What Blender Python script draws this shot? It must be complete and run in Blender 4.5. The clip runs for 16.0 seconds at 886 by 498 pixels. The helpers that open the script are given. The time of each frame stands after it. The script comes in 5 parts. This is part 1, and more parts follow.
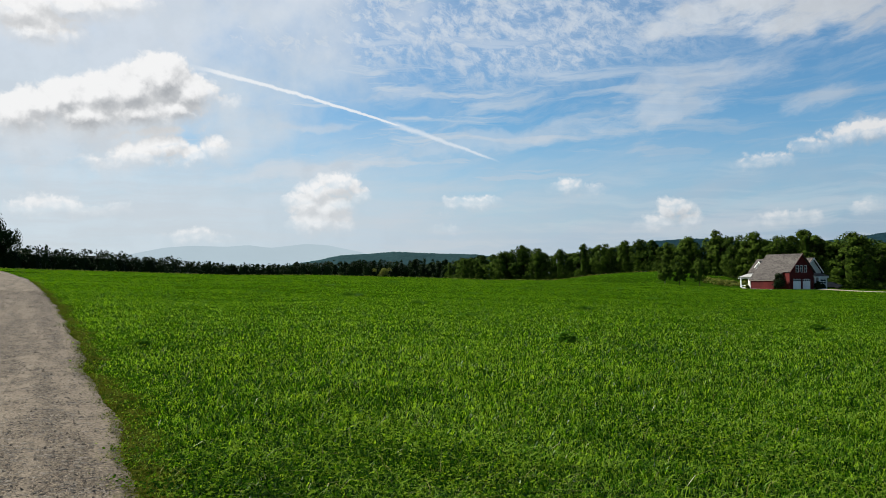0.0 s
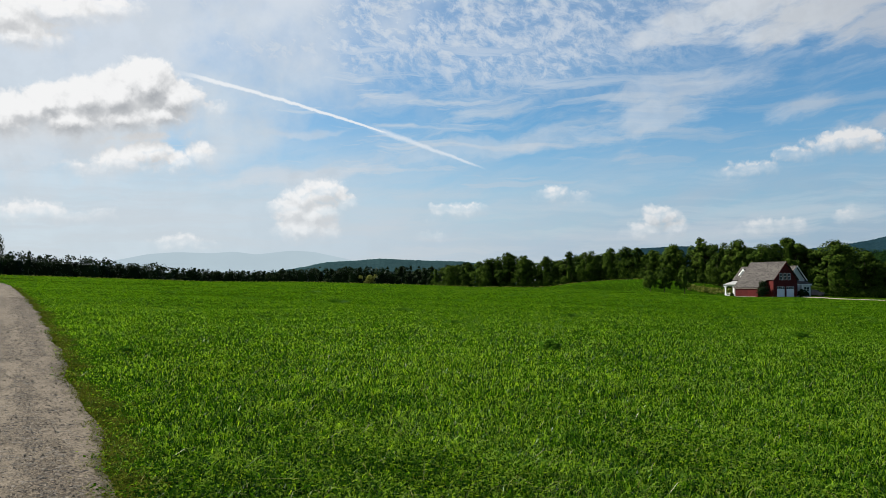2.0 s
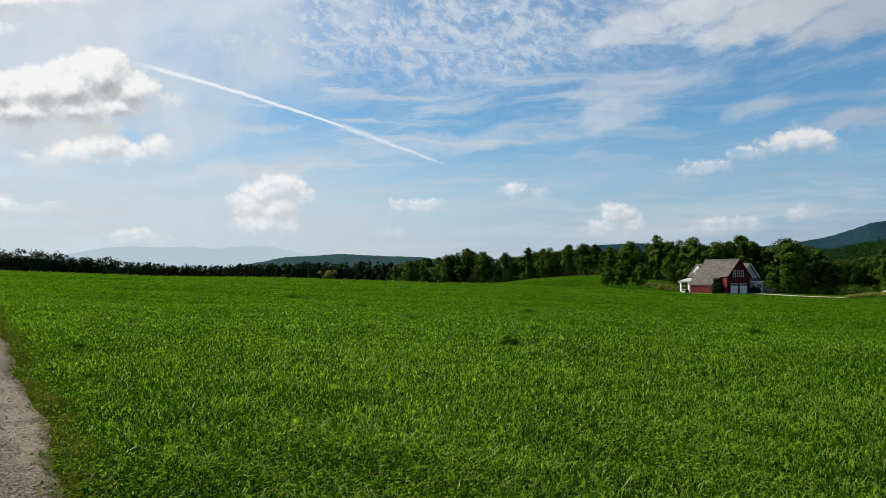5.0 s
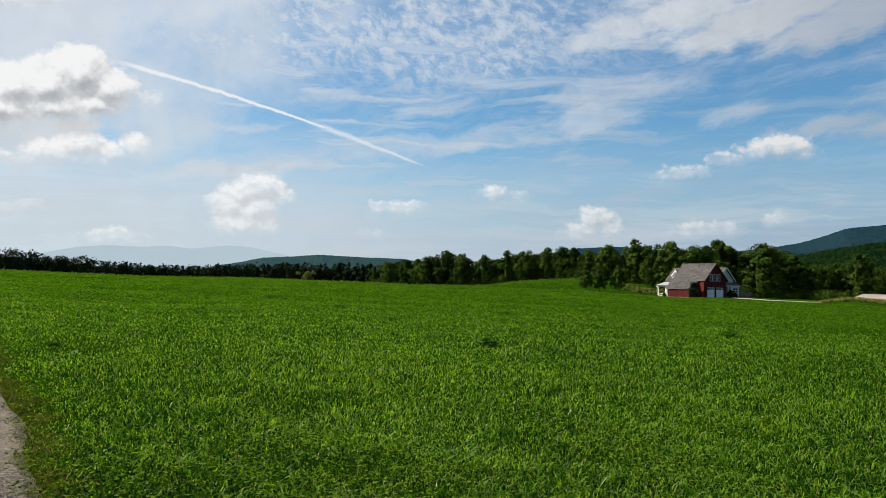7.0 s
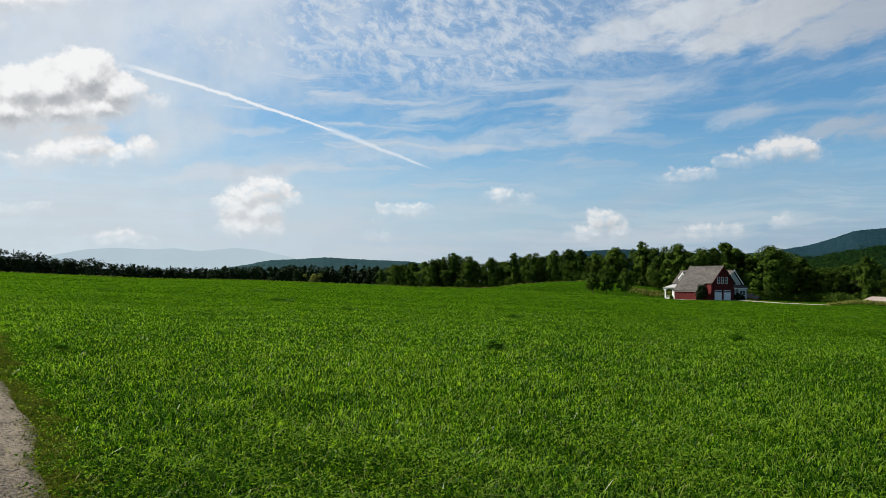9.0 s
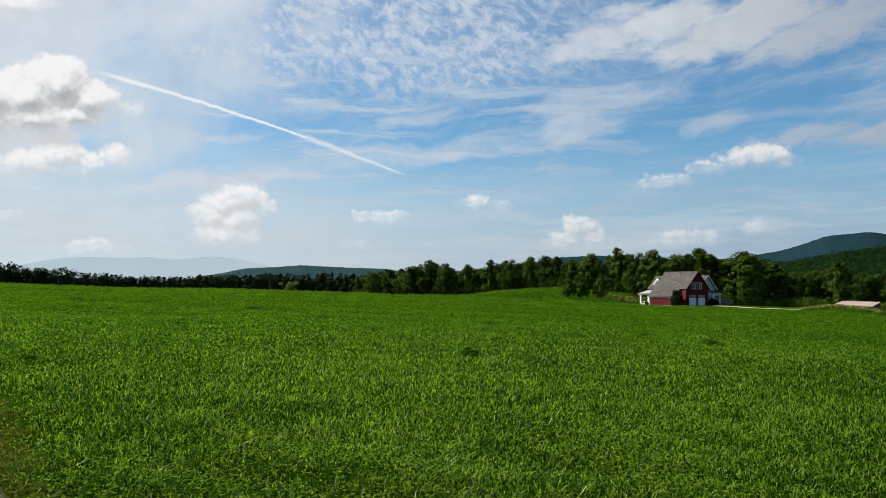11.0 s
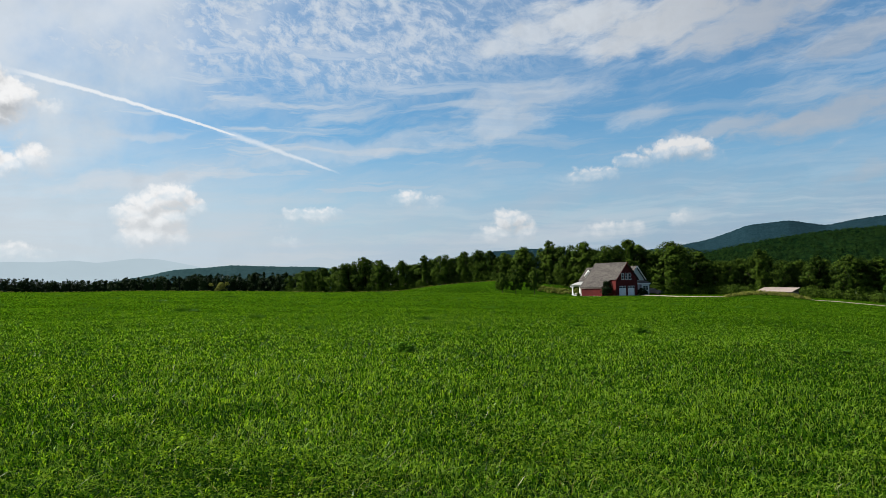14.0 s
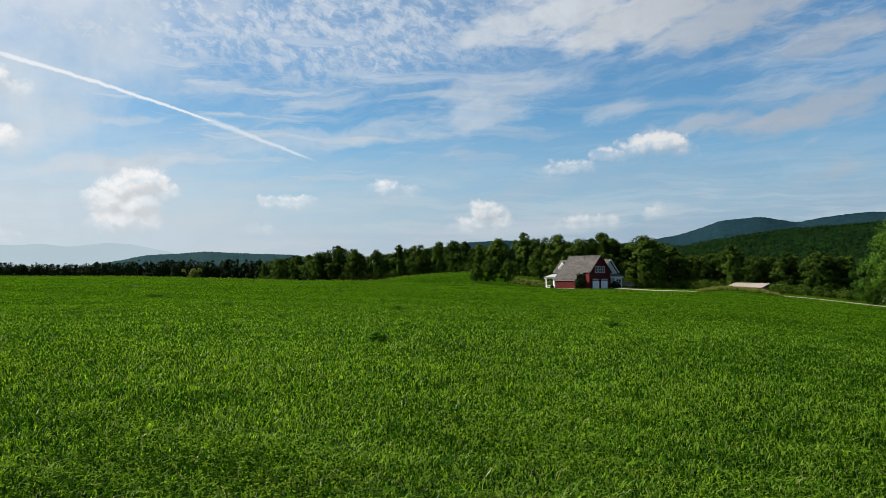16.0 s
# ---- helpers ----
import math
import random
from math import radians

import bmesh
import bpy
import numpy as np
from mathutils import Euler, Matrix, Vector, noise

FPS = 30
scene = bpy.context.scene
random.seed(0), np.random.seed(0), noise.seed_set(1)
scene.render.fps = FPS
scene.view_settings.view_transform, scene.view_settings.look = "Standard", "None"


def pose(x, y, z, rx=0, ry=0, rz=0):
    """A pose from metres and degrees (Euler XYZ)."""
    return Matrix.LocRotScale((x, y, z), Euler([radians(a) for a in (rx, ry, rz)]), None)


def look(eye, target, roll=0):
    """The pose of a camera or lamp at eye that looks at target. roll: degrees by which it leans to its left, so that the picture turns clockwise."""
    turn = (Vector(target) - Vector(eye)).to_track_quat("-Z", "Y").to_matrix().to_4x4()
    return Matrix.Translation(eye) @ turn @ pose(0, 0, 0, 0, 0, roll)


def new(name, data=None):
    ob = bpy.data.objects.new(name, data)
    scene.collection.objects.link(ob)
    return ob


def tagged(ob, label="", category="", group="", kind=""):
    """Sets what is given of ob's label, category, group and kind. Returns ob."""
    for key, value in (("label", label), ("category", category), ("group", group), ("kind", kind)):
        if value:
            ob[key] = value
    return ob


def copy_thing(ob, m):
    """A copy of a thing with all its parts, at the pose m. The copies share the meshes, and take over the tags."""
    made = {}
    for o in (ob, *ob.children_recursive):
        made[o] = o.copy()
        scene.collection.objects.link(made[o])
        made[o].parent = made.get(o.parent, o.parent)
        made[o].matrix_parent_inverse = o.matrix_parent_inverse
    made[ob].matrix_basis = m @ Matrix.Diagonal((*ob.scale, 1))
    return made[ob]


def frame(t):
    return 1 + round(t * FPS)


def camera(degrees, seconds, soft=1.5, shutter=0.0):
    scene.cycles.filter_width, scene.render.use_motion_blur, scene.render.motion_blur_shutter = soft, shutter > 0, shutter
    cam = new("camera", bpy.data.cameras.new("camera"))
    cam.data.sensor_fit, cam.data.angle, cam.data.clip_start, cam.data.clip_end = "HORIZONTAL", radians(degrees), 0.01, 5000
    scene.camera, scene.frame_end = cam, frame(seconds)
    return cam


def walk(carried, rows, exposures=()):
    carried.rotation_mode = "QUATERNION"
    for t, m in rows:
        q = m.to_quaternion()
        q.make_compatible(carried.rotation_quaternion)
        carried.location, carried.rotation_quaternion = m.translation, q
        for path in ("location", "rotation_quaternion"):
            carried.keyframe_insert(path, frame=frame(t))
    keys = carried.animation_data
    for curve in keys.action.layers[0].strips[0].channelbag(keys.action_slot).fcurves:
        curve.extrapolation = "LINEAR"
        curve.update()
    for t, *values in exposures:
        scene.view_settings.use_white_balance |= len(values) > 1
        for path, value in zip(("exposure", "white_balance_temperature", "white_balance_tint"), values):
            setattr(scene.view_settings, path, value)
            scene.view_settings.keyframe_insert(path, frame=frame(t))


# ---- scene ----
# camera: a hand-held pan from a stand at the edge of a gravel road
cam = camera(56.47, 16.0, soft=0.5)
walk(cam, [
    (0, pose(-0.000, -0.000, 1.600, 92.02, -0.00, 0.00)),
    (0.5, pose(0.006, 0.001, 1.606, 92.33, -0.00, -0.00)),
    (1, pose(0.012, -0.008, 1.604, 92.44, -0.03, -0.20)),
    (1.5, pose(0.014, -0.002, 1.602, 92.55, -0.07, -0.43)),
    (2, pose(0.018, -0.005, 1.603, 92.51, -0.11, -0.96)),
    (2.5, pose(0.020, 0.005, 1.606, 92.55, -0.12, -1.26)),
    (3, pose(0.028, -0.001, 1.602, 92.71, -0.14, -1.81)),
    (3.5, pose(0.035, 0.008, 1.598, 92.40, -0.13, -2.36)),
    (4, pose(0.033, 0.010, 1.599, 92.27, -0.14, -2.73)),
    (6.5, pose(0.041, -0.009, 1.600, 92.20, -0.74, -5.14)),
    (7, pose(0.031, -0.035, 1.597, 92.37, -0.79, -5.22)),
    (7.5, pose(0.034, -0.025, 1.602, 92.31, -0.80, -4.98)),
    (8, pose(0.040, -0.016, 1.600, 92.30, -0.79, -4.87)),
    (8.5, pose(0.029, -0.076, 1.603, 92.51, -0.82, -4.74)),
    (9, pose(0.030, -0.061, 1.599, 92.54, -0.79, -4.76)),
    (11.5, pose(0.088, 0.016, 1.582, 93.11, -0.37, -6.70)),
    (12, pose(0.098, 0.032, 1.573, 92.33, -0.36, -6.94)),
    (12.5, pose(0.115, 0.038, 1.567, 91.73, -0.38, -7.61)),
    (13, pose(0.116, 0.051, 1.566, 91.78, -0.70, -8.36)),
    (13.5, pose(0.095, 0.052, 1.572, 91.96, 0.23, -8.88)),
    (14, pose(0.087, 0.045, 1.579, 92.75, 1.07, -10.92)),
    (14.5, pose(0.073, 0.042, 1.569, 91.89, 1.13, -11.75)),
    (15, pose(0.069, 0.033, 1.580, 91.85, 1.16, -12.21)),
    (15.5, pose(0.089, 0.024, 1.578, 91.99, 0.98, -12.56)),
    (16, pose(0.108, 0.041, 1.585, 92.05, 0.12, -12.69)),
])

# ---- light ----
SUN_AZ, SUN_EL = 65.0, 40.0          # degrees left of straight ahead, degrees up
scene.view_settings.exposure = 1.30


def way(az, el):
    """The direction at az degrees left of the y axis and el degrees up."""
    a, e = radians(az), radians(el)
    return Vector((-math.sin(a) * math.cos(e), math.cos(a) * math.cos(e), math.sin(e)))


sun = new("sun", bpy.data.lights.new("sun", "SUN"))
sun.data.energy, sun.data.angle, sun.data.color = 5.0, radians(0.6), (1.0, 0.95, 0.86)
sun.matrix_world = look(way(SUN_AZ, SUN_EL) * 100, (0, 0, 0))

# cumulus heaps: direction (degrees left, degrees up) and half widths in degrees
CLOUDS = []
CLOUDS += [(19.01, 12.88, 2.49, 1.79), (20.85, 11.92, 2.49, 1.69), (17.21, 12.06, 1.92, 1.6), (22.62, 11.6, 2.11, 1.6), (24.61, 11.22, 2.21, 1.42), (26.05, 10.61, 2.39, 1.32), (27.46, 9.97, 2.39, 1.42), (23.61, 10.36, 3.35, 1.6), (20.56, 10.68, 3.35, 1.51), (18.1, 11.13, 2.39, 1.42), (15.75, 11.79, 1.1, 0.39), (14.28, 11.49, 0.55, 0.39), (15.02, 11.53, 0.71, 0.27)]
CLOUDS += [(18.78, 8.46, 1.73, 0.94), (15.61, 8.65, 1.18, 0.82), (16.81, 8.15, 1.49, 0.78), (20.45, 7.94, 1.81, 0.78), (22.22, 7.34, 1.81, 0.43), (18.42, 7.71, 3.14, 0.63)]
CLOUDS += [(24.37, 16.85, 3.92, 1.02), (27.57, 16.16, 3.14, 0.94), (21.51, 17.43, 2.35, 0.78), (26.6, 15.13, 3.14, 0.94)]
CLOUDS += [(7.28, 6.39, 1.65, 0.86), (5.84, 5.75, 0.94, 0.71), (8.75, 5.91, 1.18, 0.78), (9.51, 5.05, 1.33, 0.86), (7.78, 4.95, 1.73, 0.86), (8.74, 3.78, 1.96, 0.94), (7.19, 3.6, 1.18, 0.78)]
CLOUDS += [(-1.89, 5.19, 1.73, 0.51), (-0.63, 4.96, 0.71, 0.51), (-3.3, 5.38, 0.55, 0.35), (-0.51, 3.31, 0.86, 0.31), (-8.52, 6.3, 1.02, 0.47), (-10.21, 6.04, 1.02, 0.43)]
CLOUDS += [(-15.58, 4.7, 1.18, 0.67), (-14.09, 3.44, 1.02, 0.55), (-16.58, 3.78, 0.86, 0.71), (-15.02, 3.69, 1.18, 0.63)]
CLOUDS += [(-27.57, 8.97, 1.65, 0.82), (-26.27, 8.72, 1.73, 0.71), (-24.66, 8.35, 1.57, 0.43), (-28.85, 8.46, 1.02, 0.47), (-21.6, 7.63, 1.41, 0.51), (-20.56, 7.42, 1.02, 0.31), (-22.67, 7.38, 0.78, 0.27)]
CLOUDS += [(-22.84, 3.83, 1.33, 0.43), (-21.31, 3.54, 1.33, 0.39), (-24.36, 3.74, 0.43, 0.47), (-27.05, 4.23, 0.86, 0.51)]
CLOUDS += [(25.16, 4.63, 1.73, 0.59), (26.43, 4.23, 1.73, 0.47), (23.52, 4.26, 1.41, 0.39), (21.58, 4.47, 0.71, 0.35), (16.5, 2.8, 1.41, 0.51), (17.65, 2.56, 1.1, 0.35), (15.19, 2.52, 0.63, 0.24)]
# soft sheets and streaks of higher cloud, which rise a little towards the right
SLANT = 0.13
SHEETS = [(-21.2, 15.4, 5.1, 1.65, 0.9), (-26.9, 14.1, 6.7, 2.0, 0.95), (-32.4, 12.9, 5.1, 1.9, 0.8), (-23.5, 13.3, 3.5, 1.2, 0.9), (-29.8, 12.2, 4.3, 1.2, 0.8), (-15.3, 14.3, 2.2, 0.86, 0.7), (-17.3, 15.1, 2.8, 1.2, 0.8)]
SHEETS += [(-38.4, 9.95, 5.9, 1.0, 0.55), (-36.4, 5.6, 6.7, 1.0, 0.7), (-30.5, 6.1, 4.3, 0.7, 0.6), (-39.6, 6.1, 4.7, 0.86, 0.5), (-25.0, 8.3, 2.4, 0.7, 0.45), (-38.3, 1.6, 2.4, 0.6, 0.4)]
SHEETS += [(3.3, 13.3, 2.6, 0.4, 0.4), (8.8, 11.6, 2.6, 0.32, 0.45), (-15.3, 9.4, 4.2, 1.3, 0.5), (-17.8, 10.9, 6.3, 0.9, 0.45), (-4.6, 9.0, 11.8, 0.8, 0.4), (9.0, 8.6, 6.0, 0.9, 0.6), (25.0, 12.4, 7.0, 2.0, 0.6)]


class Graph:
    """Short hand for shader nodes."""

    def __init__(self, tree):
        self.tree = tree

    def node(self, kind, ins=(), **props):
        n = self.tree.nodes.new(kind)
        if "operation" in props:
            n.operation = props["operation"]
        if "data_type" in props:
            n.data_type = props["data_type"]
        if "blend_type" in props:
            n.blend_type = props["blend_type"]
        if "feature" in props:
            n.feature = props["feature"]
        for key, v in dict(ins).items():
            self.put(n.inputs[key], v)
        return n

    def put(self, socket, v):
        if isinstance(v, bpy.types.NodeSocket):
            self.tree.links.new(v, socket)
        else:
            socket.default_value = v

    def math(self, op, a, b=0.0, c=0.0):
        return self.node("ShaderNodeMath", {0: a, 1: b, 2: c}, operation=op).outputs[0]

    def vec(self, op, a, b=(0, 0, 0), c=(0, 0, 0)):
        n = self.node("ShaderNodeVectorMath", {0: a, 1: b}, operation=op)
        if op == "MULTIPLY_ADD":
            self.put(n.inputs[2], c)
        return n.outputs["Value" if op == "LENGTH" else "Vector"]

    def noise(self, p, scale, detail=4.0, rough=0.55, colour=False):
        n = self.node("ShaderNodeTexNoise", {"Vector": p, "Scale": scale, "Detail": detail, "Roughness": rough})
        return n.outputs["Color" if colour else 0]

    def ramp(self, f, lo, hi, a=0.0, b=1.0):
        n = self.node("ShaderNodeMapRange", {0: f, 1: lo, 2: hi, 3: a, 4: b})
        n.interpolation_type = "SMOOTHSTEP"
        return n.outputs[0]

    def mix(self, f, a, b, blend="MIX"):
        n = self.node("ShaderNodeMix", data_type="RGBA", blend_type=blend)
        self.put(n.inputs[0], f)
        self.put(n.inputs[6], a)
        self.put(n.inputs[7], b)
        return n.outputs[2]


def shape_group(name, build):
    """A node group from a direction (az, el in degrees) to one number."""
    tree = bpy.data.node_groups.new(name, "ShaderNodeTree")
    tree.interface.new_socket("P", in_out="INPUT", socket_type="NodeSocketVector")
    tree.interface.new_socket("F", in_out="OUTPUT", socket_type="NodeSocketFloat")
    g = Graph(tree)
    f = build(g, g.node("NodeGroupInput").outputs[0])
    tree.links.new(f, g.node("NodeGroupOutput").inputs[0])
    return tree


def warped(g, p, steps):
    """p pushed about by noise: steps of (scale, push along az, push along el)."""
    q = p
    for scale, da, de in steps:
        n = g.vec("SUBTRACT", g.noise(p, scale, 2.0, 0.5, True), (0.5, 0.5, 0.5))
        q = g.vec("MULTIPLY_ADD", n, (da, de, 0), q)
    return q


def heap_depth(g, p):
    """How many degrees inside a cumulus heap a direction lies."""
    q = warped(g, p, ((0.5, 1.0, 0.5), (1.5, 0.50, 0.36), (4.2, 0.24, 0.22)))
    f = None
    for a, e, ra, re in CLOUDS:
        m = min(ra, re)
        d = g.vec("LENGTH", g.vec("MULTIPLY_ADD", q, (1 / ra, 1 / re, 0), (-a / ra, -e / re, 0)))
        d = g.math("MULTIPLY_ADD", d, -m, m)
        f = d if f is None else g.node("ShaderNodeMath", {0: f, 1: d, 2: 0.12}, operation="SMOOTH_MAX").outputs[0]
    f = g.math("ADD", f, 0.20)
    # cauliflower billows of three sizes
    for scale, much in ((1.0, 0.42), (2.3, 0.26), (5.5, 0.11)):
        cell = g.node("ShaderNodeTexVoronoi", {"Vector": q, "Scale": scale, "Smoothness": 0.25}, feature="SMOOTH_F1").outputs["Distance"]
        f = g.math("MULTIPLY_ADD", g.math("SUBTRACT", 0.40, cell), much, f)
    return f


def sheet_cover(g, p):
    """How thickly the soft high sheets veil a direction."""
    q = warped(g, p, ((0.22, 3.0, 2.2), (0.9, 0.8, 0.7)))
    x = g.node("ShaderNodeSeparateXYZ", {0: q}).outputs
    q = g.node("ShaderNodeCombineXYZ", {0: x[0], 1: g.math("MULTIPLY_ADD", x[0], SLANT, x[1])}).outputs[0]
    fray = g.math("MULTIPLY", g.math("SUBTRACT", g.noise(g.vec("MULTIPLY", q, (0.45, 1.3, 1)), 0.8, 7.0, 0.62), 0.5), 1.5)
    f = None
    for a, e, ra, re, much in SHEETS:
        d = g.vec("LENGTH", g.vec("MULTIPLY_ADD", q, (0.8 / ra, 0.8 / re, 0), (-0.8 * a / ra, -0.8 * e / re, 0)))
        d = g.math("MULTIPLY", g.ramp(g.math("ADD", g.math("SUBTRACT", 1.0, d), fray), 0.0, 0.75), much)
        f = d if f is None else g.math("MAXIMUM", f, d)
    return f


def build_world():
    world = bpy.data.worlds.new("sky")
    scene.world = world
    world.use_nodes = True
    tree = world.node_tree
    tree.nodes.clear()
    g = Graph(tree)
    d = g.node("ShaderNodeTexCoord").outputs["Generated"]
    xyz = g.node("ShaderNodeSeparateXYZ", {0: d}).outputs
    az = g.math("MULTIPLY", g.math("ARCTAN2", g.math("MULTIPLY", xyz[0], -1.0), xyz[1]), 57.29578)
    el = g.math("MULTIPLY", g.math("ARCSINE", xyz[2]), 57.29578)
    p = g.node("ShaderNodeCombineXYZ", {0: az, 1: el}).outputs[0]
    sky = tree.nodes.new("ShaderNodeTexSky")
    sky.sky_type, sky.sun_disc = "NISHITA", False
    sky.sun_elevation, sky.sun_rotation = radians(SUN_EL), radians(-SUN_AZ)
    sky.altitude, sky.air_density, sky.dust_density, sky.ozone_density = 200, 1.0, 0.4, 3.0
    blue = g.mix(1.0, sky.outputs[0], (0.62, 0.98, 1.10, 1), "MULTIPLY")
    clear = g.node("ShaderNodeBackground", {"Color": blue, "Strength": 0.0425}).outputs[0]
    sw = way(SUN_AZ, SUN_EL)
    toward = g.node("ShaderNodeVectorMath", {0: d, 1: tuple(sw)}, operation="DOT_PRODUCT").outputs["Value"]

    # thin cloud: fine ripples overhead, slanting streaks lower down, level bands over the horizon
    tilt = g.node("ShaderNodeCombineXYZ", {0: g.math("MULTIPLY", az, 0.11), 1: g.math("MULTIPLY_ADD", az, 0.10, g.math("MULTIPLY", el, 0.55))}).outputs[0]
    tilt = g.vec("MULTIPLY_ADD", g.vec("SUBTRACT", g.noise(p, 0.2, 4.0, 0.55, True), (0.5, 0.5, 0.5)), (0.5, 1.1, 0), tilt)
    streak = g.noise(tilt, 1.1, 9.0, 0.62)
    broad = g.noise(g.vec("ADD", g.vec("MULTIPLY", p, (0.6, 1.0, 1)), (3.1, 1.7, 0.4)), 0.11, 3.0, 0.5)
    amount = g.math("MULTIPLY_ADD", g.ramp(broad, 0.36, 0.62), 0.5, 0.25)
    thin = g.math("MULTIPLY", g.ramp(streak, 0.42, 0.72), g.math("MULTIPLY", amount, g.ramp(el, 70.0, 30.0, 0.3, 1.0)))
    high = g.math("MULTIPLY", g.ramp(g.math("MULTIPLY_ADD", broad, 7.0, el), 15.0, 19.0), g.ramp(el, 60.0, 30.0))
    field = g.math("MULTIPLY", high, g.ramp(az, -24.0, -8.0, 0.12, 1.0))
    curd = warped(g, p, ((0.35, 2.0, 1.2), (1.4, 0.35, 0.25)))
    curd = g.node("ShaderNodeCombineXYZ", {0: g.math("MULTIPLY", g.node("ShaderNodeSeparateXYZ", {0: curd}).outputs[0], 0.75),
                                           1: g.math("MULTIPLY_ADD", az, -0.25, g.node("ShaderNodeSeparateXYZ", {0: curd}).outputs[1])}).outputs[0]
    fleck = g.math("MULTIPLY_ADD", g.noise(curd, 1.25, 6.0, 0.66), 0.75, g.math("MULTIPLY", g.noise(p, 0.3, 3.0, 0.5), 0.35))
    mott = g.math("MULTIPLY", g.ramp(fleck, 0.42, 0.68, 0.25, 1.0), field)
    veil = g.math("MAXIMUM", thin, g.math("MULTIPLY", mott, 0.88))
    level = g.vec("MULTIPLY_ADD", g.vec("SUBTRACT", g.noise(p, 0.25, 3.0, 0.5, True), (0.5, 0.5, 0.5)), (0.4, 0.9, 0), g.vec("MULTIPLY", p, (0.07, 0.75, 1)))
    sheet = g.math("MULTIPLY", g.ramp(g.noise(level, 1.3, 8.0, 0.6), 0.44, 0.66), g.math("MULTIPLY", g.ramp(az, -30.0, 2.0, 0.35, 0.8), g.ramp(el, 24.0, 13.0)))
    veil = g.math("MINIMUM", g.math("MAXIMUM", veil, sheet), 0.9)

    # haze whitens the lowest degrees and the side of the sun
    haze = g.math("MULTIPLY", g.ramp(g.math("SUBTRACT", g.math("MULTIPLY_ADD", streak, -7.0, el), g.ramp(az, -8.0, 14.0, 0.0, 2.5)), 9.0, -2.0), 0.94)
    soft_n = g.noise(p, 0.16, 5.0, 0.55)
    glow = g.math("MULTIPLY", g.ramp(g.math("MULTIPLY_ADD", g.math("SUBTRACT", soft_n, 0.5), 0.5, toward), 0.38, 0.70), 0.95)
    veil = g.math("MAXIMUM", veil, g.math("MAXIMUM", haze, glow))
    veil_col = g.mix(g.ramp(toward, -0.1, 0.7), (0.34, 0.45, 0.58, 1), (0.67, 0.75, 0.82, 1))
    veil_col = g.mix(g.math("MULTIPLY", high, 0.7), veil_col, (0.70, 0.76, 0.84, 1))
    veil_col = g.mix(g.ramp(g.noise(p, 0.3, 5.0, 0.6), 0.40, 0.65, 0.0, 0.20), veil_col, (0.50, 0.56, 0.62, 1))
    band = g.ramp(g.noise(level, 1.0, 7.0, 0.6), 0.42, 0.62)
    veil_col = g.mix(g.math("MULTIPLY", band, g.ramp(el, 16.0, 6.0, 0.0, 0.6)), veil_col, (0.62, 0.66, 0.71, 1))
    # thin cloud scatters the sun forwards: it is dull on the side away from the sun
    veil_col = g.mix(g.ramp(toward, -0.2, -0.8), veil_col, (0.13, 0.17, 0.23, 1))
    veil_sh = g.node("ShaderNodeBackground", {"Color": veil_col, "Strength": 0.385}).outputs[0]
    mixed = g.node("ShaderNodeMixShader", {0: veil, 1: clear, 2: veil_sh}).outputs[0]

    def grouped(tree_in, v):
        n = tree.nodes.new("ShaderNodeGroup")
        n.node_tree = tree_in
        tree.links.new(v, n.inputs[0])
        return n.outputs[0]

    # soft sheets: dull white, greyer towards the right
    soft = grouped(shape_group("sheets", sheet_cover), p)
    soft_col = g.mix(g.ramp(az, -36.0, -18.0), (0.44, 0.48, 0.54, 1), (0.69, 0.735, 0.785, 1))
    soft_col = g.mix(g.ramp(g.noise(p, 0.5, 5.0, 0.55), 0.42, 0.62, 0.0, 0.35), soft_col, (0.50, 0.53, 0.57, 1))
    soft_sh = g.node("ShaderNodeBackground", {"Color": soft_col, "Strength": 0.385}).outputs[0]
    mixed = g.node("ShaderNodeMixShader", {0: g.math("MULTIPLY", soft, g.math("GREATER_THAN", xyz[1], 0.0)), 1: mixed, 2: soft_sh}).outputs[0]

    # vapour trail: crisp for the first two thirds, then a dimmer, drifting remnant
    along = g.math("DIVIDE", g.math("SUBTRACT", 17.2, az), 21.4)
    bow = g.math("MULTIPLY", g.math("MULTIPLY", along, g.math("SUBTRACT", 1.0, along)), 2.5)
    line = g.math("ADD", g.math("MULTIPLY_ADD", along, -6.0, 13.90), bow)
    wave = g.math("MULTIPLY", g.math("SUBTRACT", g.noise(p, 0.9, 4.0, 0.6), 0.5), 0.30)
    side = g.math("SUBTRACT", el, g.math("ADD", line, wave))
    wide = g.ramp(along, 0.0, 0.66, 0.21, 0.12)
    fray = g.math("MULTIPLY_ADD", g.noise(p, 3.5, 4.0, 0.6), 0.7, 0.65)
    core = g.math("SUBTRACT", 1.0, g.ramp(g.math("DIVIDE", g.math("ABSOLUTE", side), g.math("MULTIPLY", wide, fray)), 0.25, 1.0))
    core = g.math("MULTIPLY", core, g.math("MULTIPLY", g.ramp(along, 0.0, 0.10, 0.15, 0.95), g.ramp(along, 0.70, 0.64)))
    past = g.math("SUBTRACT", 1.0, g.ramp(g.math("DIVIDE", g.math("ABSOLUTE", side), g.math("MULTIPLY", fray, g.ramp(along, 0.6, 1.0, 0.34, 0.12))), 0.1, 1.0))
    past = g.math("MULTIPLY", past, g.math("MULTIPLY", g.ramp(along, 0.58, 0.68), g.math("MULTIPLY", g.ramp(along, 1.0, 0.92), 0.6)))
    trail = g.math("MAXIMUM", core, past)
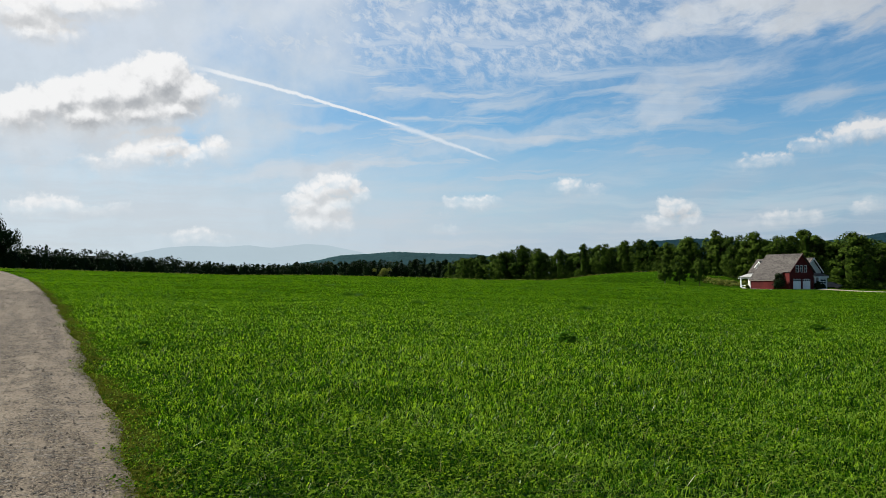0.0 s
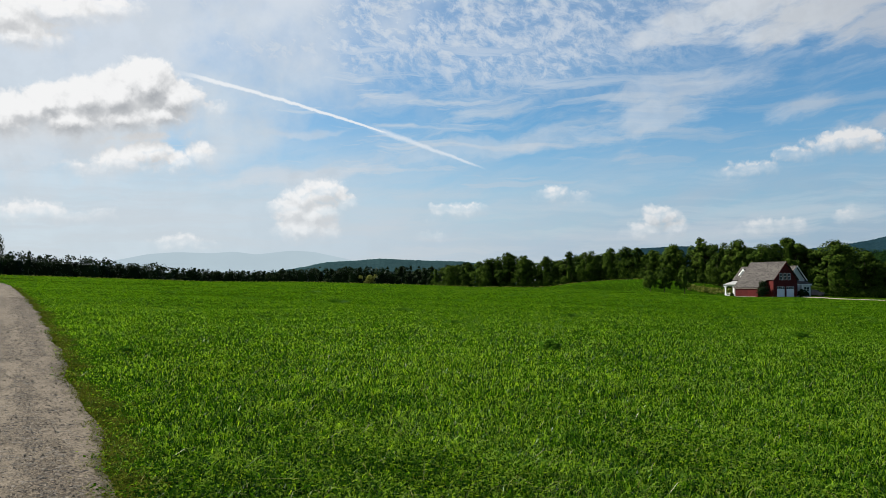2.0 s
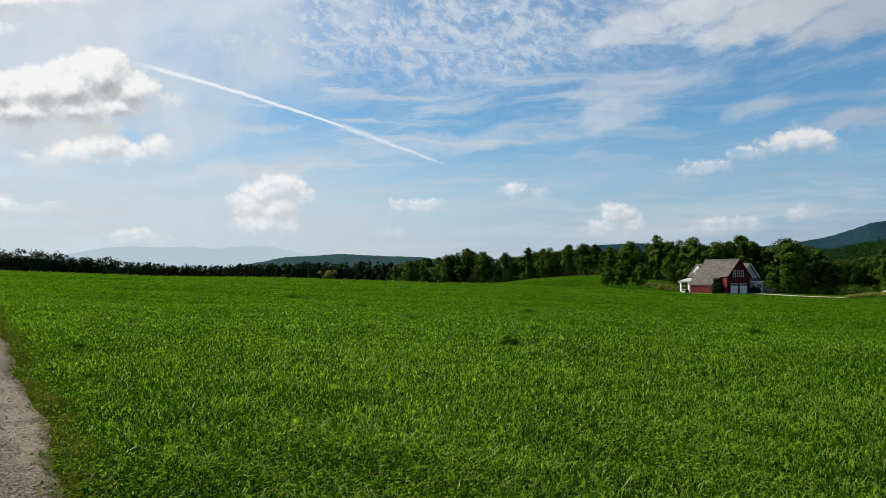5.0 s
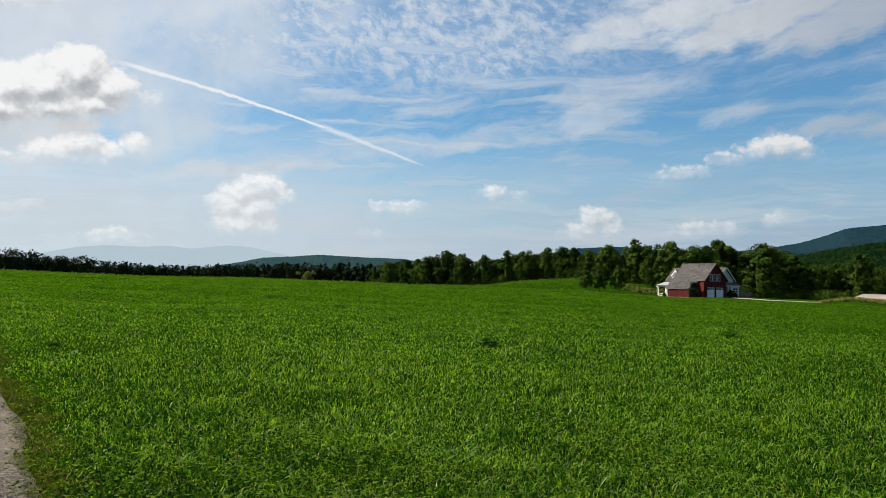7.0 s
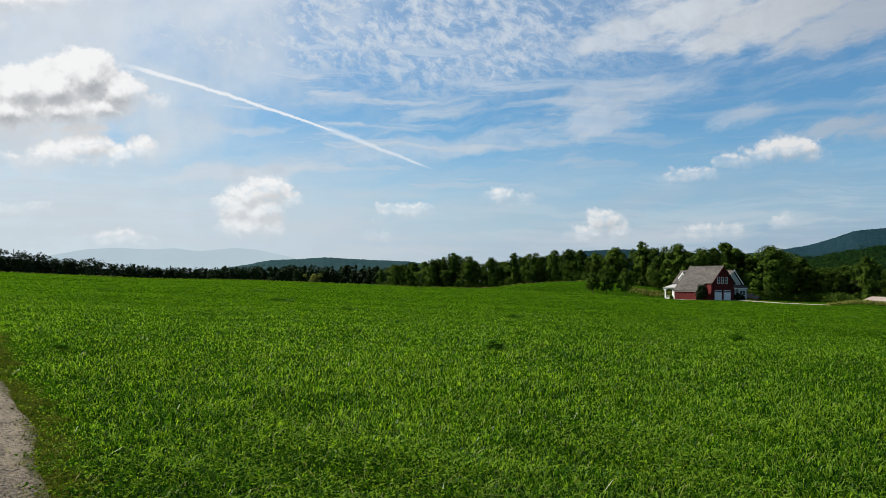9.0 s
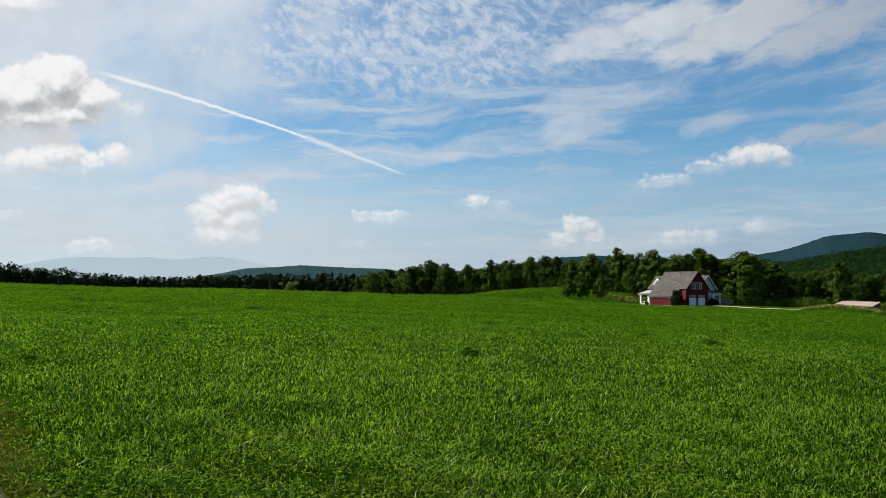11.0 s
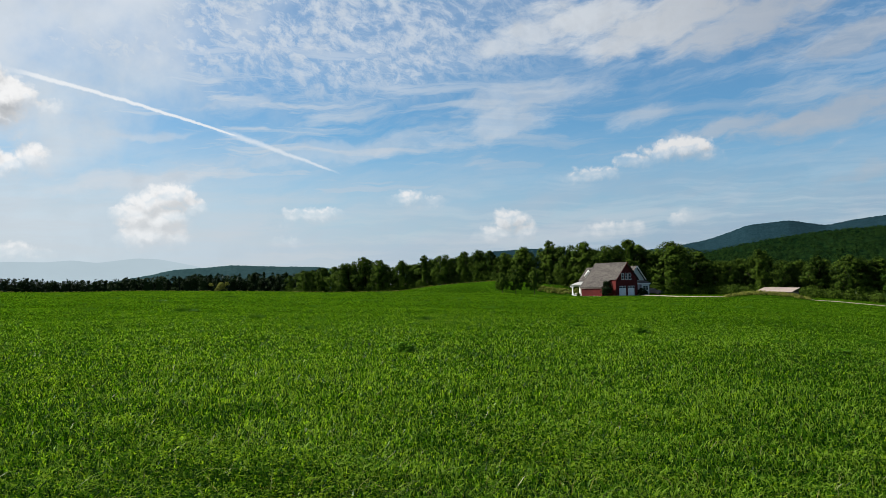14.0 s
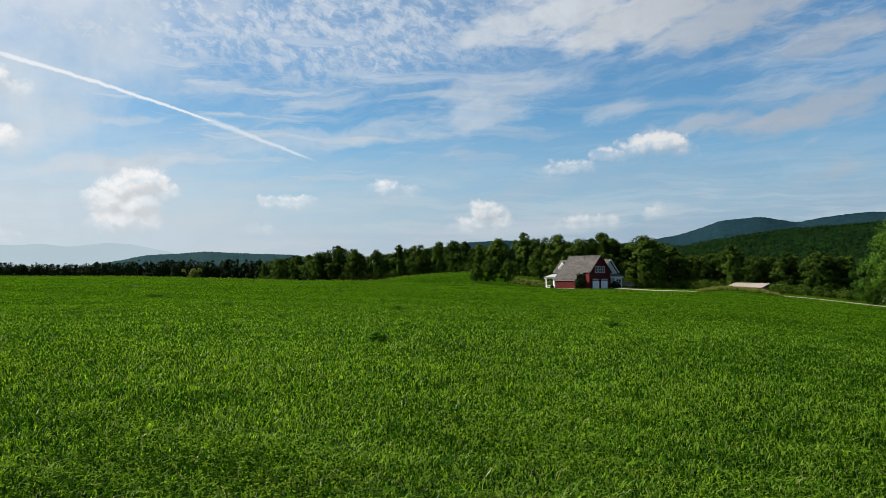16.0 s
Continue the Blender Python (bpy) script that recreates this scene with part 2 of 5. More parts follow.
    trail = g.math("MULTIPLY", trail, g.math("MULTIPLY", g.math("GREATER_THAN", along, 0.0), g.math("GREATER_THAN", xyz[1], 0.0)))
    trail_sh = g.node("ShaderNodeBackground", {"Color": (0.86, 0.90, 0.94, 1), "Strength": 0.385}).outputs[0]
    mixed = g.node("ShaderNodeMixShader", {0: trail, 1: mixed, 2: trail_sh}).outputs[0]

    # cumulus: crisp and bright towards the sun, grey within, dissolving at the base
    heaps = shape_group("heaps", heap_depth)
    f0 = grouped(heaps, p)
    lit = g.math("SUBTRACT", f0, grouped(heaps, g.vec("ADD", p, (0.35, 0.60, 0))))
    base = g.math("SUBTRACT", f0, grouped(heaps, g.vec("ADD", p, (-0.10, -0.70, 0))))
    edge = g.ramp(base, -0.15, 0.60, 0.34, 1.30)
    cover = g.node("ShaderNodeMapRange", {0: f0, 1: -0.12, 2: edge, 3: 0.0, 4: 1.0})
    cover.interpolation_type = "SMOOTHSTEP"
    cover = g.math("MULTIPLY", cover.outputs[0], g.ramp(el, 1.0, 8.0, 0.58, 0.97))
    inner = g.math("MULTIPLY", g.ramp(f0, 0.1, 1.8), g.ramp(lit, 0.60, -0.55))
    grey = g.math("MULTIPLY", inner, g.math("MULTIPLY", g.ramp(az, -25.0, 18.0, 0.28, 0.32), g.ramp(el, 2.0, 9.0, 0.45, 1.0)))
    val = g.math("SUBTRACT", g.math("ADD", g.ramp(lit, -0.5, 0.6, -0.12, 0.16), g.ramp(az, -40.0, 10.0, 0.62, 0.80)), grey)
    val = g.math("MAXIMUM", g.math("MINIMUM", val, 0.97), 0.34)
    heap_col = g.mix(val, (0.0, 0.035, 0.08, 1), (1.0, 1.0, 1.0, 1))
    heap_sh = g.node("ShaderNodeBackground", {"Color": heap_col, "Strength": 0.385}).outputs[0]
    cover = g.math("MULTIPLY", cover, g.math("GREATER_THAN", xyz[1], 0.0))
    final = g.node("ShaderNodeMixShader", {0: cover, 1: mixed, 2: heap_sh}).outputs[0]
    out = g.node("ShaderNodeOutputWorld")
    tree.links.new(final, out.inputs[0])


build_world()


# ---- materials ----
def material(name):
    m = bpy.data.materials.new(name)
    m.use_nodes = True
    m.node_tree.nodes.clear()
    return m, Graph(m.node_tree)


def finish(m, g, shader):
    g.tree.links.new(shader, g.node("ShaderNodeOutputMaterial").inputs[0])
    return m


def place(g):
    return g.node("ShaderNodeNewGeometry").outputs["Position"]


def bump(g, height, strength, distance):
    return g.node("ShaderNodeBump", {"Height": height, "Strength": strength, "Distance": distance}).outputs[0]


def leafy(name, dark, light, through_col, scale, gloss=0.25, rough=0.45, share=0.35):
    """Leaves and blades: diffuse, translucent and a little sheen, in varied greens."""
    m, g = material(name)
    isl = g.node("ShaderNodeNewGeometry").outputs["Random Per Island"]
    ob = g.node("ShaderNodeObjectInfo").outputs["Random"]
    n = g.noise(place(g), scale, 3.0)
    f = g.math("MULTIPLY_ADD", isl, 0.5, g.math("MULTIPLY_ADD", n, 0.8, g.math("MULTIPLY", ob, 0.3)))
    f = g.ramp(f, 0.35, 1.15)
    col = g.mix(f, (*dark, 1), (*light, 1))
    tcol = g.mix(f, tuple(0.6 * c for c in through_col) + (1,), (*through_col, 1))
    d = g.node("ShaderNodeBsdfDiffuse", {"Color": col}).outputs[0]
    t = g.node("ShaderNodeBsdfTranslucent", {"Color": tcol}).outputs[0]
    body = g.node("ShaderNodeMixShader", {0: share, 1: d, 2: t}).outputs[0]
    s = g.node("ShaderNodeBsdfGlossy", {"Color": (0.9, 0.95, 0.9, 1), "Roughness": rough}).outputs[0]
    fr = g.node("ShaderNodeFresnel", {"IOR": 1.35}).outputs[0]
    return finish(m, g, g.node("ShaderNodeMixShader", {0: g.math("MULTIPLY", fr, gloss), 1: body, 2: s}).outputs[0])


def paint(name, col, rough=0.6, var=0.25, scale=6.0, stretch=(1, 1, 1), metal=0.0, relief=0.3):
    """A weathered plain surface with grain and stains."""
    m, g = material(name)
    p = g.vec("MULTIPLY", place(g), stretch)
    fine, broad = g.noise(p, scale * 6, 4.0), g.noise(place(g), scale * 0.25, 3.0)
    f = g.math("MULTIPLY_ADD", fine, 0.5, g.math("MULTIPLY", broad, 0.5))
    c = g.mix(g.ramp(f, 0.3, 0.7), tuple(v * (1 - var) for v in col) + (1,), tuple(min(1, v * (1 + var)) for v in col) + (1,))
    b = g.node("ShaderNodeBsdfPrincipled", {"Base Color": c, "Roughness": rough, "Metallic": metal, "Specular IOR Level": 0.15, "Normal": bump(g, fine, relief, 0.01)}).outputs[0]
    return finish(m, g, b)


def ground_material():
    m, g = material("meadow_turf")
    p = place(g)
    tuft, patch, wide = g.noise(p, 3.0, 6.0, 0.65), g.noise(p, 0.35, 5.0, 0.6), g.noise(p, 0.04, 3.0)
    f = g.math("MULTIPLY_ADD", tuft, 0.55, g.math("MULTIPLY_ADD", patch, 0.55, g.math("MULTIPLY", wide, 0.4)))
    col = g.mix(g.ramp(f, 0.5, 1.0), (0.005, 0.014, 0.001, 1), (0.020, 0.052, 0.002, 1))
    h = g.math("MULTIPLY_ADD", tuft, 0.6, patch)
    b = g.node("ShaderNodeBsdfPrincipled", {"Base Color": col, "Roughness": 1.0, "Specular IOR Level": 0.0, "Normal": bump(g, h, 1.0, 0.12)}).outputs[0]
    return finish(m, g, b)


def gravel_material(name, tint=1.0):
    """Pale packed dust with darker loose grit gathered in drifts along the way."""
    m, g = material(name)
    p = place(g)
    xyz = g.node("ShaderNodeSeparateXYZ", {0: p}).outputs
    along = g.math("MULTIPLY_ADD", xyz[0], -0.43, g.math("MULTIPLY", xyz[1], 0.90))
    across = g.math("MULTIPLY_ADD", xyz[0], 0.90, g.math("MULTIPLY", xyz[1], 0.43))
    lane = g.node("ShaderNodeCombineXYZ", {0: across, 1: g.math("MULTIPLY", along, 0.07)}).outputs[0]
    track = g.noise(lane, 2.2, 4.0, 0.6)
    patch = g.noise(p, 2.2, 7.0, 0.72)
    rough = g.vec("MULTIPLY_ADD", g.vec("SUBTRACT", g.noise(p, 14.0, 3.0, 0.6, True), (0.5, 0.5, 0.5)), (0.06, 0.06, 0), p)
    grit = g.node("ShaderNodeTexVoronoi", {"Vector": rough, "Scale": 30.0}).outputs
    fine = g.node("ShaderNodeTexVoronoi", {"Vector": rough, "Scale": 75.0}).outputs
    pick = g.node("ShaderNodeSeparateColor", {0: grit["Color"]}).outputs
    pick_fine = g.node("ShaderNodeSeparateColor", {0: fine["Color"]}).outputs
    loose = g.ramp(g.math("MULTIPLY_ADD", patch, 0.9, g.math("MULTIPLY", track, 1.1)), 0.86, 1.14)
    dust = g.mix(g.ramp(g.noise(p, 25.0, 5.0, 0.7), 0.35, 0.65), (0.150 * tint, 0.122 * tint, 0.090 * tint, 1), (0.270 * tint, 0.226 * tint, 0.168 * tint, 1))
    dust = g.mix(g.math("MULTIPLY", loose, 0.55), dust, (0.085 * tint, 0.066 * tint, 0.046 * tint, 1))
    small = g.mix(pick_fine[1], (0.020, 0.015, 0.010, 1), (0.27 * tint, 0.22 * tint, 0.16 * tint, 1))
    stone = g.mix(pick[1], (0.010, 0.009, 0.008, 1), (0.26 * tint, 0.23 * tint, 0.19 * tint, 1))
    col = g.mix(g.math("MULTIPLY", g.math("LESS_THAN", pick_fine[0], g.ramp(loose, 0.0, 1.0, 0.16, 0.66)), 0.9), dust, small)
    col = g.mix(g.math("LESS_THAN", pick[0], g.ramp(loose, 0.0, 1.0, 0.06, 0.34)), col, stone)
    h = g.math("MULTIPLY_ADD", grit["Distance"], -0.6, g.math("MULTIPLY", fine["Distance"], -0.4))
    h = g.math("MULTIPLY_ADD", patch, 0.7, g.math("MULTIPLY", h, g.ramp(loose, 0.0, 1.0, 0.25, 0.9)))
    b = g.node("ShaderNodeBsdfPrincipled", {"Base Color": col, "Roughness": 0.95, "Specular IOR Level": 0.1, "Normal": bump(g, h, 1.0, 0.045)}).outputs[0]
    return finish(m, g, b)


def forest_material(name, dark, light, scale):
    """Far woods: a canopy of crowns."""
    m, g = material(name)
    p = place(g)
    cell = g.node("ShaderNodeTexVoronoi", {"Vector": p, "Scale": scale}).outputs
    n = g.noise(p, scale * 0.25, 5.0, 0.6)
    f = g.math("MULTIPLY_ADD", g.node("ShaderNodeSeparateColor", {0: cell["Color"]}).outputs[0], 0.5, n)
    col = g.mix(g.ramp(f, 0.4, 1.1), (*dark, 1), (*light, 1))
    b = g.node("ShaderNodeBsdfPrincipled", {"Base Color": col, "Roughness": 0.95, "Specular IOR Level": 0.0,
                                            "Normal": bump(g, g.math("MULTIPLY", cell["Distance"], -1.0), 1.0, 0.3 / scale)}).outputs[0]
    return finish(m, g, b)


TURF = ground_material()
GRAVEL = gravel_material("road_gravel", 0.50)
DRIVE = gravel_material("driveway_gravel", 1.2)


def blade_material(name, dark, mid, pale, glint):
    """Leaves of grass or clover: dark ones, mid green, and a few pale ones, in patches."""
    m, g = material(name)
    p = place(g)
    isl = g.node("ShaderNodeNewGeometry").outputs["Random Per Island"]
    f = g.math("MULTIPLY_ADD", g.noise(p, 0.8, 4.0, 0.65), 1.0, g.math("MULTIPLY_ADD", g.noise(p, 0.10, 3.0), 0.8, g.math("MULTIPLY", isl, 1.25)))
    f = g.ramp(f, 0.95, 2.10)
    col = g.mix(g.ramp(f, 0.0, 0.65), (*dark, 1), (*mid, 1))
    col = g.mix(g.ramp(f, 0.60, 1.0), col, (*pale, 1))
    d = g.node("ShaderNodeBsdfDiffuse", {"Color": col}).outputs[0]
    warm = g.mix(1.0, col, (1.15, 1.15, 0.35, 1), "MULTIPLY")
    t = g.node("ShaderNodeBsdfTranslucent", {"Color": warm}).outputs[0]
    body = g.node("ShaderNodeMixShader", {0: 0.58, 1: d, 2: t}).outputs[0]
    s = g.node("ShaderNodeBsdfGlossy", {"Color": (0.85, 1.0, 0.8, 1), "Roughness": 0.38}).outputs[0]
    fr = g.node("ShaderNodeFresnel", {"IOR": 1.40}).outputs[0]
    return finish(m, g, g.node("ShaderNodeMixShader", {0: g.math("MULTIPLY", fr, glint), 1: body, 2: s}).outputs[0])


BLADE = blade_material("grass_blade", (0.004, 0.018, 0.001), (0.034, 0.103, 0.003), (0.155, 0.256, 0.026), 0.008)
SWARD = blade_material("grass_sward", (0.013, 0.045, 0.002), (0.036, 0.094, 0.003), (0.082, 0.158, 0.012), 0.004)
CLOVER = blade_material("clover_leaf", (0.007, 0.028, 0.002), (0.036, 0.096, 0.003), (0.130, 0.205, 0.018), 0.008)
VERGE = leafy("verge_grass", (0.010, 0.026, 0.001), (0.075, 0.080, 0.006), (0.05, 0.07, 0.006), 2.0, 0.004, 0.6, 0.2)
WEED = leafy("weed_leaf", (0.012, 0.044, 0.002), (0.045, 0.110, 0.006), (0.03, 0.09, 0.003), 2.0, 0.01, 0.45, 0.1)
STRAW = leafy("dry_grass", (0.060, 0.080, 0.010), (0.15, 0.155, 0.035), (0.12, 0.13, 0.02), 1.0, 0.04, 0.5, 0.2)
LEAF = leafy("maple_leaf", (0.005, 0.014, 0.002), (0.042, 0.070, 0.008), (0.028, 0.062, 0.004), 0.20, 0.02, 0.6, 0.12)
LEAF_FRESH = leafy("bright_leaf", (0.013, 0.036, 0.003), (0.040, 0.085, 0.007), (0.04, 0.09, 0.006), 0.4, 0.05, 0.5, 0.25)
# dark copy of the leaf green, with the backlit woods' shade put into it
LEAF_SHADED = leafy("shaded_leaf", (0.004, 0.009, 0.003), (0.010, 0.020, 0.005), (0.005, 0.012, 0.002), 0.1, 0.05, 0.6, 0.06)
BARK = paint("bark", (0.038, 0.030, 0.024), 0.9, 0.4, 2.0, (1, 1, 0.2), relief=0.8)


def stone_material():
    m, g = material("pebble_stone")
    isl = g.node("ShaderNodeNewGeometry").outputs["Random Per Island"]
    n = g.noise(place(g), 60.0, 3.0)
    col = g.mix(g.math("MULTIPLY_ADD", n, 0.4, g.math("MULTIPLY", isl, 0.7)), (0.014, 0.012, 0.010, 1), (0.17, 0.140, 0.105, 1))
    b = g.node("ShaderNodeBsdfPrincipled", {"Base Color": col, "Roughness": 0.9, "Specular IOR Level": 0.2}).outputs[0]
    return finish(m, g, b)


STONE = stone_material()
WOODS = forest_material("wooded_hill", (0.001, 0.005, 0.002), (0.005, 0.013, 0.004), 0.07)
CANOPY = leafy("canopy", (0.002, 0.007, 0.002), (0.011, 0.026, 0.006), (0.006, 0.014, 0.003), 0.010, 0.0, 0.6, 0.1)
# both far hills: the blue of haze is painted into the woods' base colour
BLUE_HAZE_WOODS = forest_material("blue_haze_hill", (0.005, 0.015, 0.020), (0.009, 0.022, 0.029), 0.13)
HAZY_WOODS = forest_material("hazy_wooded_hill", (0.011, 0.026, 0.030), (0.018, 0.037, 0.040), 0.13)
RED = paint("red_barn_boards", (0.062, 0.005, 0.004), 0.7, 0.3, 1.2, (1, 1, 0.15))
WHITE = paint("white_trim_paint", (0.64, 0.64, 0.63), 0.55, 0.08, 2.0)
CREAM = paint("pale_clapboard", (0.42, 0.43, 0.40), 0.6, 0.08, 2.0)


def shingle_material():
    m, g = material("grey_shingle")
    p = place(g)
    z = g.node("ShaderNodeSeparateXYZ", {0: p}).outputs[2]
    course = g.math("FRACT", g.math("MULTIPLY", z, 6.5))
    cell = g.node("ShaderNodeTexVoronoi", {"Vector": g.vec("MULTIPLY", p, (2.6, 2.6, 6.5)), "Scale": 1.0}).outputs["Color"]
    tone = g.node("ShaderNodeSeparateColor", {0: cell}).outputs[0]
    f = g.math("MULTIPLY_ADD", tone, 0.6, g.math("MULTIPLY", g.noise(p, 0.7, 4.0), 0.6))
    col = g.mix(g.ramp(f, 0.2, 0.95), (0.028, 0.026, 0.025, 1), (0.072, 0.066, 0.061, 1))
    b = g.node("ShaderNodeBsdfPrincipled", {"Base Color": col, "Roughness": 0.95, "Specular IOR Level": 0.1, "Normal": bump(g, course, 0.8, 0.03)}).outputs[0]
    return finish(m, g, b)


SHINGLE = shingle_material()
PORCH_ROOF = paint("pale_roof_sheet", (0.20, 0.205, 0.20), 0.7, 0.15, 1.5)
CONCRETE = paint("concrete", (0.36, 0.35, 0.33), 0.85, 0.2, 2.0)
RUST = paint("pale_metal_sheet", (0.22, 0.18, 0.16), 0.6, 0.25, 1.0, (1, 1, 1), 0.3)
TIMBER = paint("grey_timber", (0.12, 0.10, 0.085), 0.85, 0.35, 2.0, (1, 1, 0.2))
CAR = paint("dark_car_paint", (0.02, 0.022, 0.028), 0.25, 0.1, 1.0, relief=0.0)
TYRE = paint("tyre_rubber", (0.02, 0.02, 0.02), 0.8, 0.2, 5.0)


def glass_material():
    m, g = material("window_glass")
    b = g.node("ShaderNodeBsdfPrincipled", {"Base Color": (0.02, 0.025, 0.03, 1), "Roughness": 0.06, "IOR": 1.5}).outputs[0]
    return finish(m, g, b)


GLASS = glass_material()


def haze_glow_material(name, col, glow):
    """A mountain so far off that only air shows, painted as haze that glows."""
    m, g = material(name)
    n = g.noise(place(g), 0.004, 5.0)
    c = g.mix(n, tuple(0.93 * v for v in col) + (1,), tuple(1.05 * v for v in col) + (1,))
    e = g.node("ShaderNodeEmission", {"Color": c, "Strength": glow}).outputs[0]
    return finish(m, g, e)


MOUNTAIN = haze_glow_material("mountain_haze_glow", (0.50, 0.62, 0.69), 0.37)


# ---- mesh helpers ----
def mesh_object(name, verts, faces, mat, parent=None, label="", smooth=False):
    """verts: (n, 3) array; faces: an array of equal faces, or a list."""
    me = bpy.data.meshes.new(name)
    if isinstance(faces, np.ndarray):
        k = faces.shape[1]
        me.vertices.add(len(verts))
        me.vertices.foreach_set("co", np.asarray(verts, np.float32).ravel())
        me.loops.add(faces.size)
        me.loops.foreach_set("vertex_index", faces.astype(np.int32).ravel())
        me.polygons.add(len(faces))
        me.polygons.foreach_set("loop_start", np.arange(0, faces.size, k, dtype=np.int32))
        me.update(calc_edges=True)
    else:
        me.from_pydata([tuple(v) for v in verts], [], faces)
    me.polygons.foreach_set("use_smooth", [smooth] * len(me.polygons))
    me.materials.append(mat)
    ob = new(name, me)
    if parent is not None:
        ob.parent = parent
    if label:
        tagged(ob, label)
    return ob


def part(name, bm, mat, parent, label=""):
    me = bpy.data.meshes.new(name)
    bm.normal_update()
    bm.to_mesh(me)
    bm.free()
    me.materials.append(mat)
    ob = new(name, me)
    ob.parent = parent
    if label:
        tagged(ob, label)
    return ob


def box(bm, x0, x1, y0, y1, z0, z1, bevel=0.0):
    m = Matrix.LocRotScale(((x0 + x1) / 2, (y0 + y1) / 2, (z0 + z1) / 2), None, (x1 - x0, y1 - y0, z1 - z0))
    vs = bmesh.ops.create_cube(bm, size=1.0, matrix=m)["verts"]
    if bevel:
        es = list({e for v in vs for e in v.link_edges})
        bmesh.ops.bevel(bm, geom=es, offset=bevel, segments=1, affect="EDGES")
    return bm


def boxed(*args, bevel=0.0):
    return box(bmesh.new(), *args, bevel=bevel)


def slab(points, thick):
    """A bmesh plate over a flat outline of points, thickened downwards along its normal."""
    bm = bmesh.new()
    top = [bm.verts.new(p) for p in points]
    n = (Vector(points[1]) - Vector(points[0])).cross(Vector(points[2]) - Vector(points[0])).normalized()
    low = [bm.verts.new(Vector(p) - n * thick) for p in points]
    bm.faces.new(top)
    bm.faces.new(low[::-1])
    k = len(points)
    for i in range(k):
        bm.faces.new((top[i], low[i], low[(i + 1) % k], top[(i + 1) % k]))
    return bm


def rod(bm, a, b, r0, r1, sides=7):
    a, b = Vector(a), Vector(b)
    d = b - a
    m = Matrix.Translation((a + b) / 2) @ d.to_track_quat("Z", "Y").to_matrix().to_4x4()
    bmesh.ops.create_cone(bm, cap_ends=True, segments=sides, radius1=r0, radius2=r1, depth=d.length, matrix=m)


# ---- the lie of the land ----
CREST_AZ = [-180, -110, -60, -41, -36.5, -32, -25.6, -21.5, -19.6, -17.4, -14.9, -12.2, -10, -7, -3, 0, 4, 8.7, 14.7, 21.8, 28.2, 45, 90, 180]
CREST_EL = [-0.3, -0.8, -1.8, -1.70, -1.22, -0.85, -0.74, -0.70, -0.62, -0.54, -0.42, -0.34, -0.22, -0.13, -0.12, 0.0, 0.10, 0.21, 0.21, 0.42, 0.60, 0.6, 0.2, -0.3]
CREST_R = [250, 250, 200, 190, 195, 205, 205, 195, 188, 178, 176, 185, 200, 230, 250, 260, 270, 270, 270, 260, 250, 240, 240, 250]
AFTER = [-0.004, -0.004, 0, 0, 0, 0, 0.0, 0.0, 0.0, 0.0, 0.0, 0.0, 0.0, -0.012, -0.012, -0.014, -0.016, -0.018, -0.018, -0.016, -0.014, -0.01, -0.004, -0.004]
RISE_AZ = [-27, -22.5, -19.6, -17.4, -14.9, -12.2, -10, -7.5]
RISE_UP = [0.0, 0.9, 2.3, 2.7, 3.3, 2.6, 1.45, 0.0]
RISE_FROM = [204, 204, 202, 184, 174, 174, 174, 174]


def lie(x, y):
    """Height of the ground; numbers or arrays."""
    x, y = np.asarray(x, float), np.asarray(y, float)
    r = np.hypot(x, y)
    az = np.degrees(np.arctan2(-x, y))
    cr = np.interp(az, CREST_AZ, CREST_R)
    top = 1.6 + cr * np.tan(np.radians(np.interp(az, CREST_AZ, CREST_EL)))
    slope = np.interp(az, CREST_AZ, AFTER)
    over = np.maximum(r - cr, 0)
    h = top * np.minimum(r / cr, 1) + slope * np.minimum(over, 350)
    # a low knoll beyond the young trees
    start = np.interp(az, RISE_AZ, RISE_FROM)
    k = np.clip((r - start) / (248 - start), 0, 1)
    h = h + np.interp(az, RISE_AZ, RISE_UP) * k * k * (3 - 2 * k)
    roll = 0.05 * np.sin(x * 0.31 + 1.3 * np.sin(y * 0.11)) * np.sin(y * 0.23 + 0.7) + 0.10 * np.sin(x * 0.07 + 2) * np.sin(y * 0.06 + 1)
    # a low bank that hides the foot of the shed
    h = h + 0.8 * np.exp(-((az + 32.4) / 2.1) ** 4 - ((r - 155) / 5) ** 2)
    # level ground round the house
    k = np.clip((np.hypot(x - 71.4, y - 179.7) - 13) / 12, 0, 1)
    h = -0.70 + (h + 0.70) * k * k * (3 - 2 * k)
    return h + roll * np.clip((r - 8) / 30, 0, 1) * np.clip((200 - r) / 60, 0, 1)


def spot(az, r):
    """The place on the ground at az degrees left of the y axis, r metres off."""
    x, y = -r * math.sin(radians(az)), r * math.cos(radians(az))
    return Vector((x, y, float(lie(x, y))))


